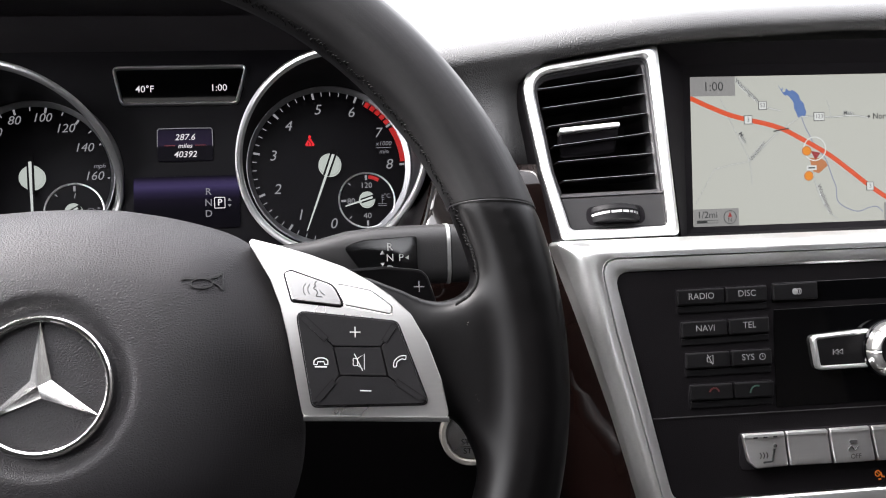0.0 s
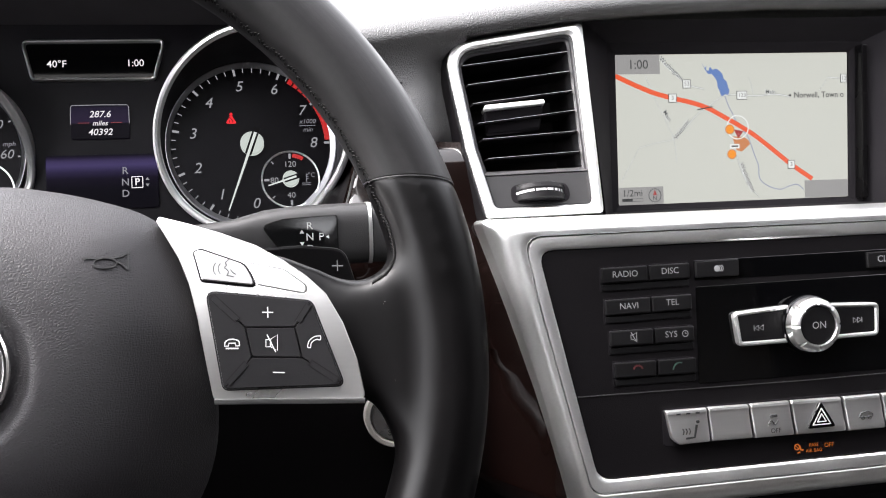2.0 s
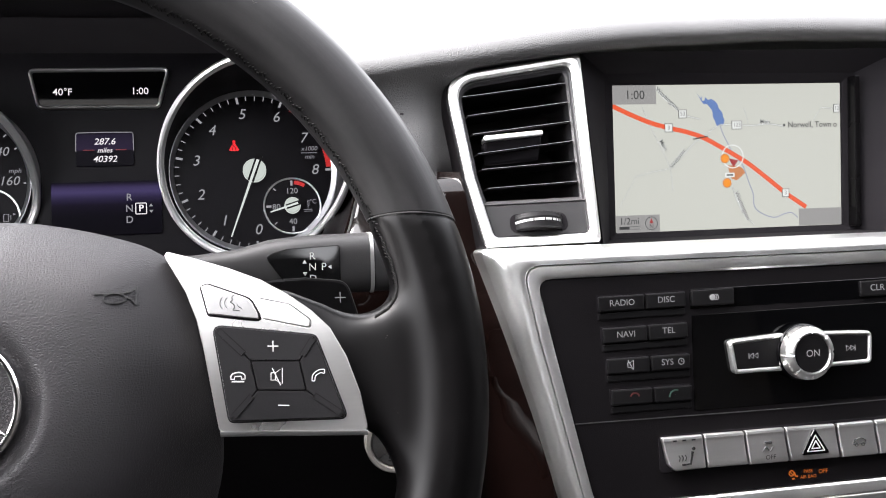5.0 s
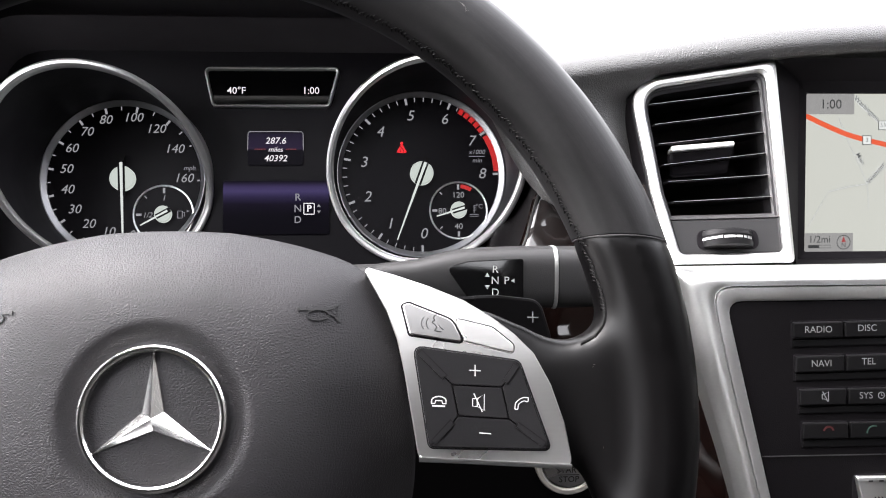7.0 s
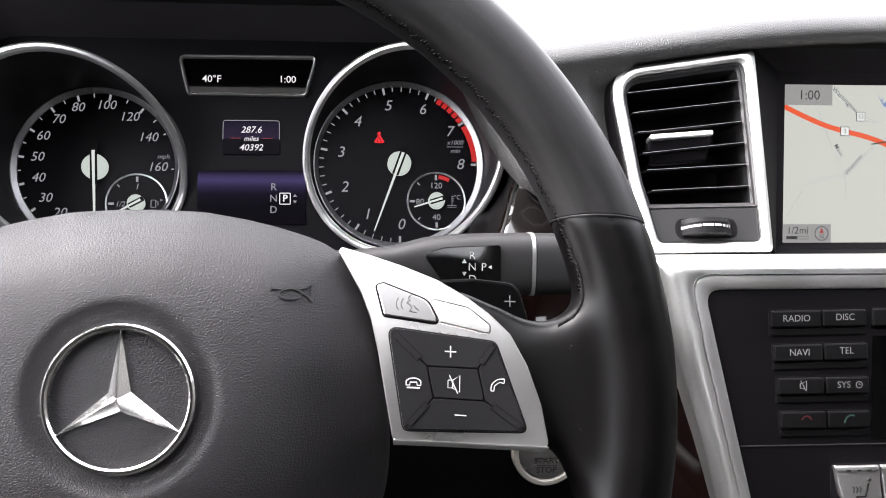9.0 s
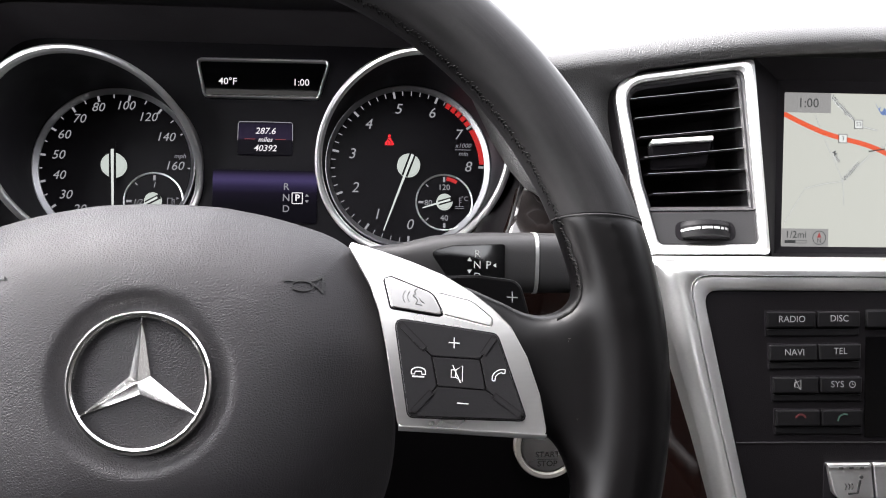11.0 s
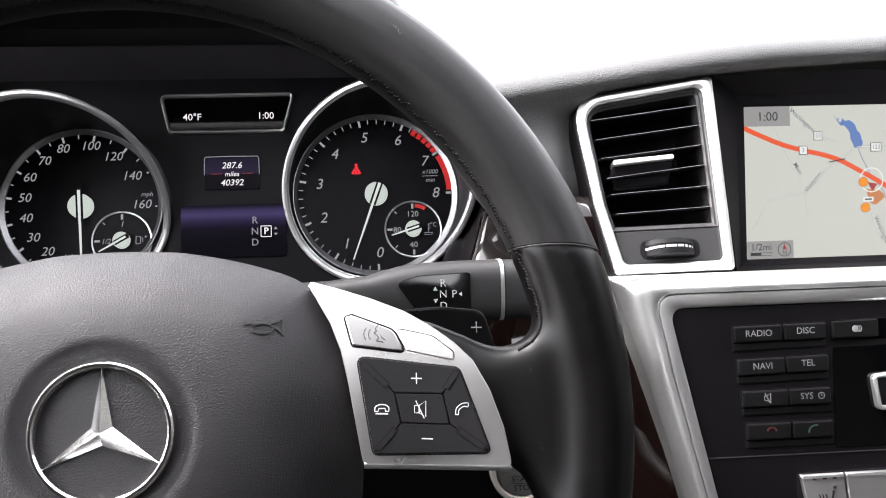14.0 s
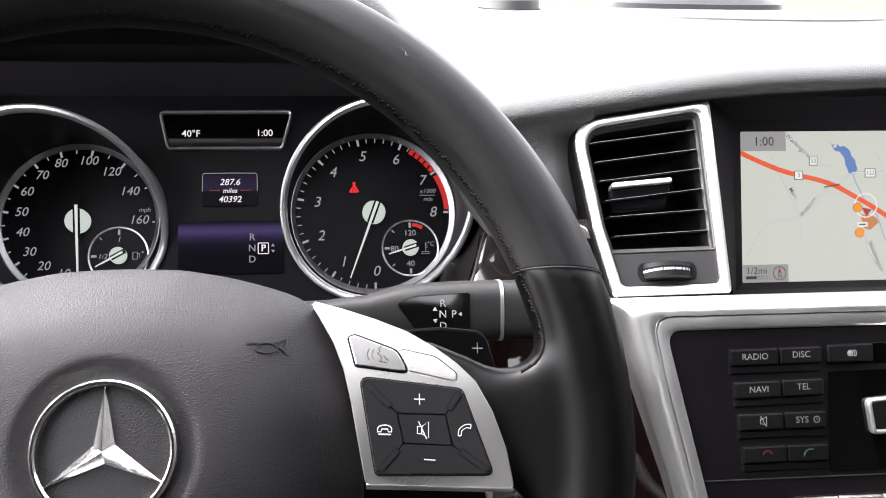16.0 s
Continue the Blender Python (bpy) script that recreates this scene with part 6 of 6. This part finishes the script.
# skip keys with silver frames
for side, poly in ((-1, [(-0.0448, -0.0082), (-0.0100, -0.0080), (-0.0100, 0.0128), (-0.0474, 0.0104)]), (1, [(0.0050, -0.0080), (0.0400, -0.0076), (0.0408, 0.0108), (0.0050, 0.0122)])):
    o = rounded(poly, [0.0034] * 4, 5)
    bm = bmesh.new()
    loft(bm, [at_z(o, -0.001), at_z(o, 0.0020), at_z(inset(o, 0.0004), 0.0028), at_z(inset(o, 0.0010), 0.0031), at_z(inset(o, 0.0019), 0.0029), at_z(inset(o, 0.0024), 0.0022), at_z(inset(o, 0.0024), 0.0005)])
    sf = part("skip_key_frame", bm, M_SATIN_V, console, "polished silver key frame")
    bm = bmesh.new()
    slab(bm, rounded(inset(poly, 0.0025), 0.0014, 3), -0.001, 0.0024, 0.0004)
    kk = part("skip_key", bm, M_AUDIO, sf)
    cx, cy = (-0.0325, 0.0012) if side < 0 else (0.0268, 0.0018)
    bm = bmesh.new()
    for q in range(2):
        x = cx + side * (q * 0.0027 - 0.0012)
        ribbon(bm, [(x - side * 0.0012, cy + 0.0014), (x + side * 0.0012, cy), (x - side * 0.0012, cy - 0.0014), (x - side * 0.0012, cy + 0.0014)], 0.00035, 0.0022, 0.0026)
    ribbon(bm, [(cx + side * 0.0030, cy + 0.0015), (cx + side * 0.0030, cy - 0.0015)], 0.00035, 0.0022, 0.0026)
    part("skip_symbol", bm, M_PRINTG, kk)
# rotary knob
KX, KY = -0.0030, 0.0014
bm = bmesh.new()
ring(bm, KX, KY, [(0.0160, -0.001), (0.0160, 0.003), (0.0156, 0.0040), (0.0150, 0.0044)], 64)
part("knob_base", bm, M_GLOSS, console)
bm = bmesh.new()
n = 96
loops = []
for r, h in ((0.0148, 0.002), (0.0148, 0.0070), (0.0146, 0.0094), (0.0139, 0.0108), (0.0129, 0.0118), (0.0116, 0.0125), (0.0109, 0.0125), (0.0104, 0.0114)):
    loops.append([(KX + (r - (0.0008 if (i % 12 == 0 and 0.0115 < r and h > 0.004) else 0)) * math.cos(2 * math.pi * i / n), KY + (r - (0.0008 if (i % 12 == 0 and 0.0115 < r and h > 0.004) else 0)) * math.sin(2 * math.pi * i / n), h) for i in range(n)])
loft(bm, loops)
knob = part("rotary_knob", bm, M_KNOB, console, "polished metal rotary knob")
bm = bmesh.new()
disc(bm, KX, KY, 0.0104, 0.004, 0.0118, 56, 0.0008)
part("knob_cap", bm, M_AUDIO, knob, "matte black knob cap")
label("ON", 0.0054, KX + 0.0005, KY, 0.01190, M_PRINTG, knob)
# silver function keys
FK = [[(-0.0882, -0.0395), (-0.0649, -0.0396), (-0.0641, -0.0575), (-0.0848, -0.0578)], [(-0.0639, -0.0395), (-0.0405, -0.0398), (-0.0394, -0.0578), (-0.0628, -0.0575)], [(-0.0393, -0.0397), (-0.0163, -0.0397), (-0.0146, -0.0582), (-0.0379, -0.0580)], [(-0.0150, -0.0398), (0.0152, -0.0402), (0.0168, -0.0588), (-0.0130, -0.0582)], [(0.0169, -0.0402), (0.0394, -0.0402), (0.0412, -0.0590), (0.0185, -0.0589)], [(0.0408, -0.0402), (0.0632, -0.0400), (0.0640, -0.0586), (0.0426, -0.0589)]]
bm = bmesh.new()
slab(bm, rounded([(-0.0892, -0.0590), (0.0650, -0.0600), (0.0646, -0.0388), (-0.0892, -0.0388)], 0.003, 3), -0.004, -0.0008, 0.0002)
part("key_row_well", bm, M_DARK, console)
for i, poly in enumerate(FK):
    tl, tr, br, bl = poly
    bm = bmesh.new()
    loops = []
    for f, z in ((0.0, -0.003), (0.0, 0.0012), (0.03, 0.0021), (0.10, 0.0024), (0.14, 0.0022), (0.20, 0.0022), (0.35, 0.0024), (0.6, 0.0028), (0.8, 0.0032), (0.92, 0.0034), (0.97, 0.0032), (1.0, 0.0022), (1.0, -0.003)):
        l, r = lerp(tl, bl, f), lerp(tr, br, f)
        cut = 0.0036 * max(0, (f - 0.75) / 0.25) ** 2 if i == 0 else 0
        xs_ = [l[0] + cut, l[0] + cut + 0.0006, lerp(l, r, 0.5)[0], r[0] - 0.0006, r[0]]
        ys_ = [lerp(l, r, q)[1] for q in (0, 0.03, 0.5, 0.97, 1)]
        loops.append([(xs_[0], ys_[0], -0.003), (xs_[0], ys_[0], z - 0.0005 if z > 0 else z)] + [(xs_[q], ys_[q], z) for q in (1, 2, 3)] + [(xs_[4], ys_[4], z - 0.0005 if z > 0 else z), (xs_[4], ys_[4], -0.003)])
    loft(bm, loops, closed=False)
    k = part("function_key", bm, M_FKEY, console, "satin silver function key", crease=20)
    cx, cy = sum(p[0] for p in poly) / 4 + 0.0005, -0.0508
    b = bmesh.new()
    z0, z1 = 0.0016, 0.0034
    if i == 0:
        ribbon(b, [(cx + 0.0035, cy + 0.0030), (cx + 0.0020, cy - 0.0035), (cx - 0.0030, cy - 0.0038)], 0.0011, z0, z1)
        disc(b, cx + 0.0042, cy + 0.0046, 0.0009, z0, z1, 12, 0.0001)
        for q in range(3):
            ribbon(b, catmull([(cx - 0.0046 + 0.0018 * q, cy - 0.0018), (cx - 0.0040 + 0.0018 * q, cy), (cx - 0.0046 + 0.0018 * q, cy + 0.0014)], 3), 0.0004, z0, z1)
        for q in range(3):
            ribbon(b, [(cx - 0.0075 + 0.0055 * q, -0.0416), (cx - 0.0053 + 0.0055 * q, -0.0416)], 0.0008, 0.0020, 0.0027)
    elif i == 2:
        ribbon(b, [(cx - 0.0020, cy + 0.0040), (cx + 0.0020, cy + 0.0040)], 0.0014, z0, z1)
        ribbon(b, catmull([(cx - 0.0034, cy - 0.0006), (cx - 0.0014, cy + 0.0016), (cx + 0.0006, cy - 0.0008), (cx + 0.0026, cy + 0.0014)], 4), 0.0004, z0, z1)
    elif i == 3:
        pass
    elif i in (4, 5):
        ribbon(b, [(cx - 0.0040, cy - 0.0012), (cx - 0.0030, cy + 0.0012), (cx + 0.0010, cy + 0.0020), (cx + 0.0040, cy + 0.0006), (cx + 0.0040, cy - 0.0012), (cx - 0.0040, cy - 0.0012)], 0.0004, z0, z1)
        ring(b, cx - 0.0020, cy - 0.0016, [(0.0007, z0), (0.0007, z1), (0.0011, z1), (0.0011, z0)], 14)
        ring(b, cx + 0.0022, cy - 0.0016, [(0.0007, z0), (0.0007, z1), (0.0011, z1), (0.0011, z0)], 14)
    if len(b.verts):
        part("key_symbol", b, M_PRINTD if i == 0 else M_GREY, k)
    else:
        b.free()
    if i == 2:
        label("OFF", 0.0036, cx + 0.0008, cy - 0.0040, 0.0036, M_PRINTD, k)
    if i == 3:
        tri = lambda r: [(cx + r * math.cos(radians(a)) * 1.05, cy + 0.0002 + r * math.sin(radians(a))) for a in (90, 210, 330)]
        b = bmesh.new()
        slab(b, rounded(tri(0.0098), 0.0012, 3), 0.0016, 0.0042, 0.0005)
        hz = part("hazard_key", b, M_GLOSS, k, "black triangular hazard key")
        for r, w in ((0.0064, 0.0006), (0.0034, 0.0006)):
            b = bmesh.new()
            t = tri(r)
            lo = rounded(t, 0.0004, 2)
            loft(b, [at_z(lo, 0.0040), at_z(lo, 0.0044), at_z(inset(lo, w), 0.0044), at_z(inset(lo, w), 0.0040)])
            part("hazard_line", b, M_PRINTW, k)
# airbag lamp
label("PASS", 0.0027, -0.0006, -0.0657, -0.0011, G_ORANGE, fascia, "lamp_text")
label("AIR BAG", 0.0027, -0.0006, -0.0687, -0.0011, G_ORANGE, fascia, "lamp_text")
label("OFF", 0.0034, 0.0088, -0.0665, -0.0011, G_ORANGE, fascia, "lamp_text")
bm = bmesh.new()
ring(bm, -0.0108, -0.0660, [(0.0012, -0.0014), (0.0012, -0.0010), (0.0018, -0.0010), (0.0018, -0.0014)], 16)
ribbon(bm, [(-0.0119, -0.0649), (-0.0097, -0.0671)], 0.0004, -0.0014, -0.0010)
ribbon(bm, [(-0.0092, -0.0656), (-0.0084, -0.0678), (-0.0070, -0.0680)], 0.0009, -0.0014, -0.0010)
ribbon(bm, [(-0.0106, -0.0692), (-0.0090, -0.0690)], 0.0008, -0.0014, -0.0010)
part("airbag_symbol", bm, G_ORANGE, fascia, "lit orange airbag symbol")
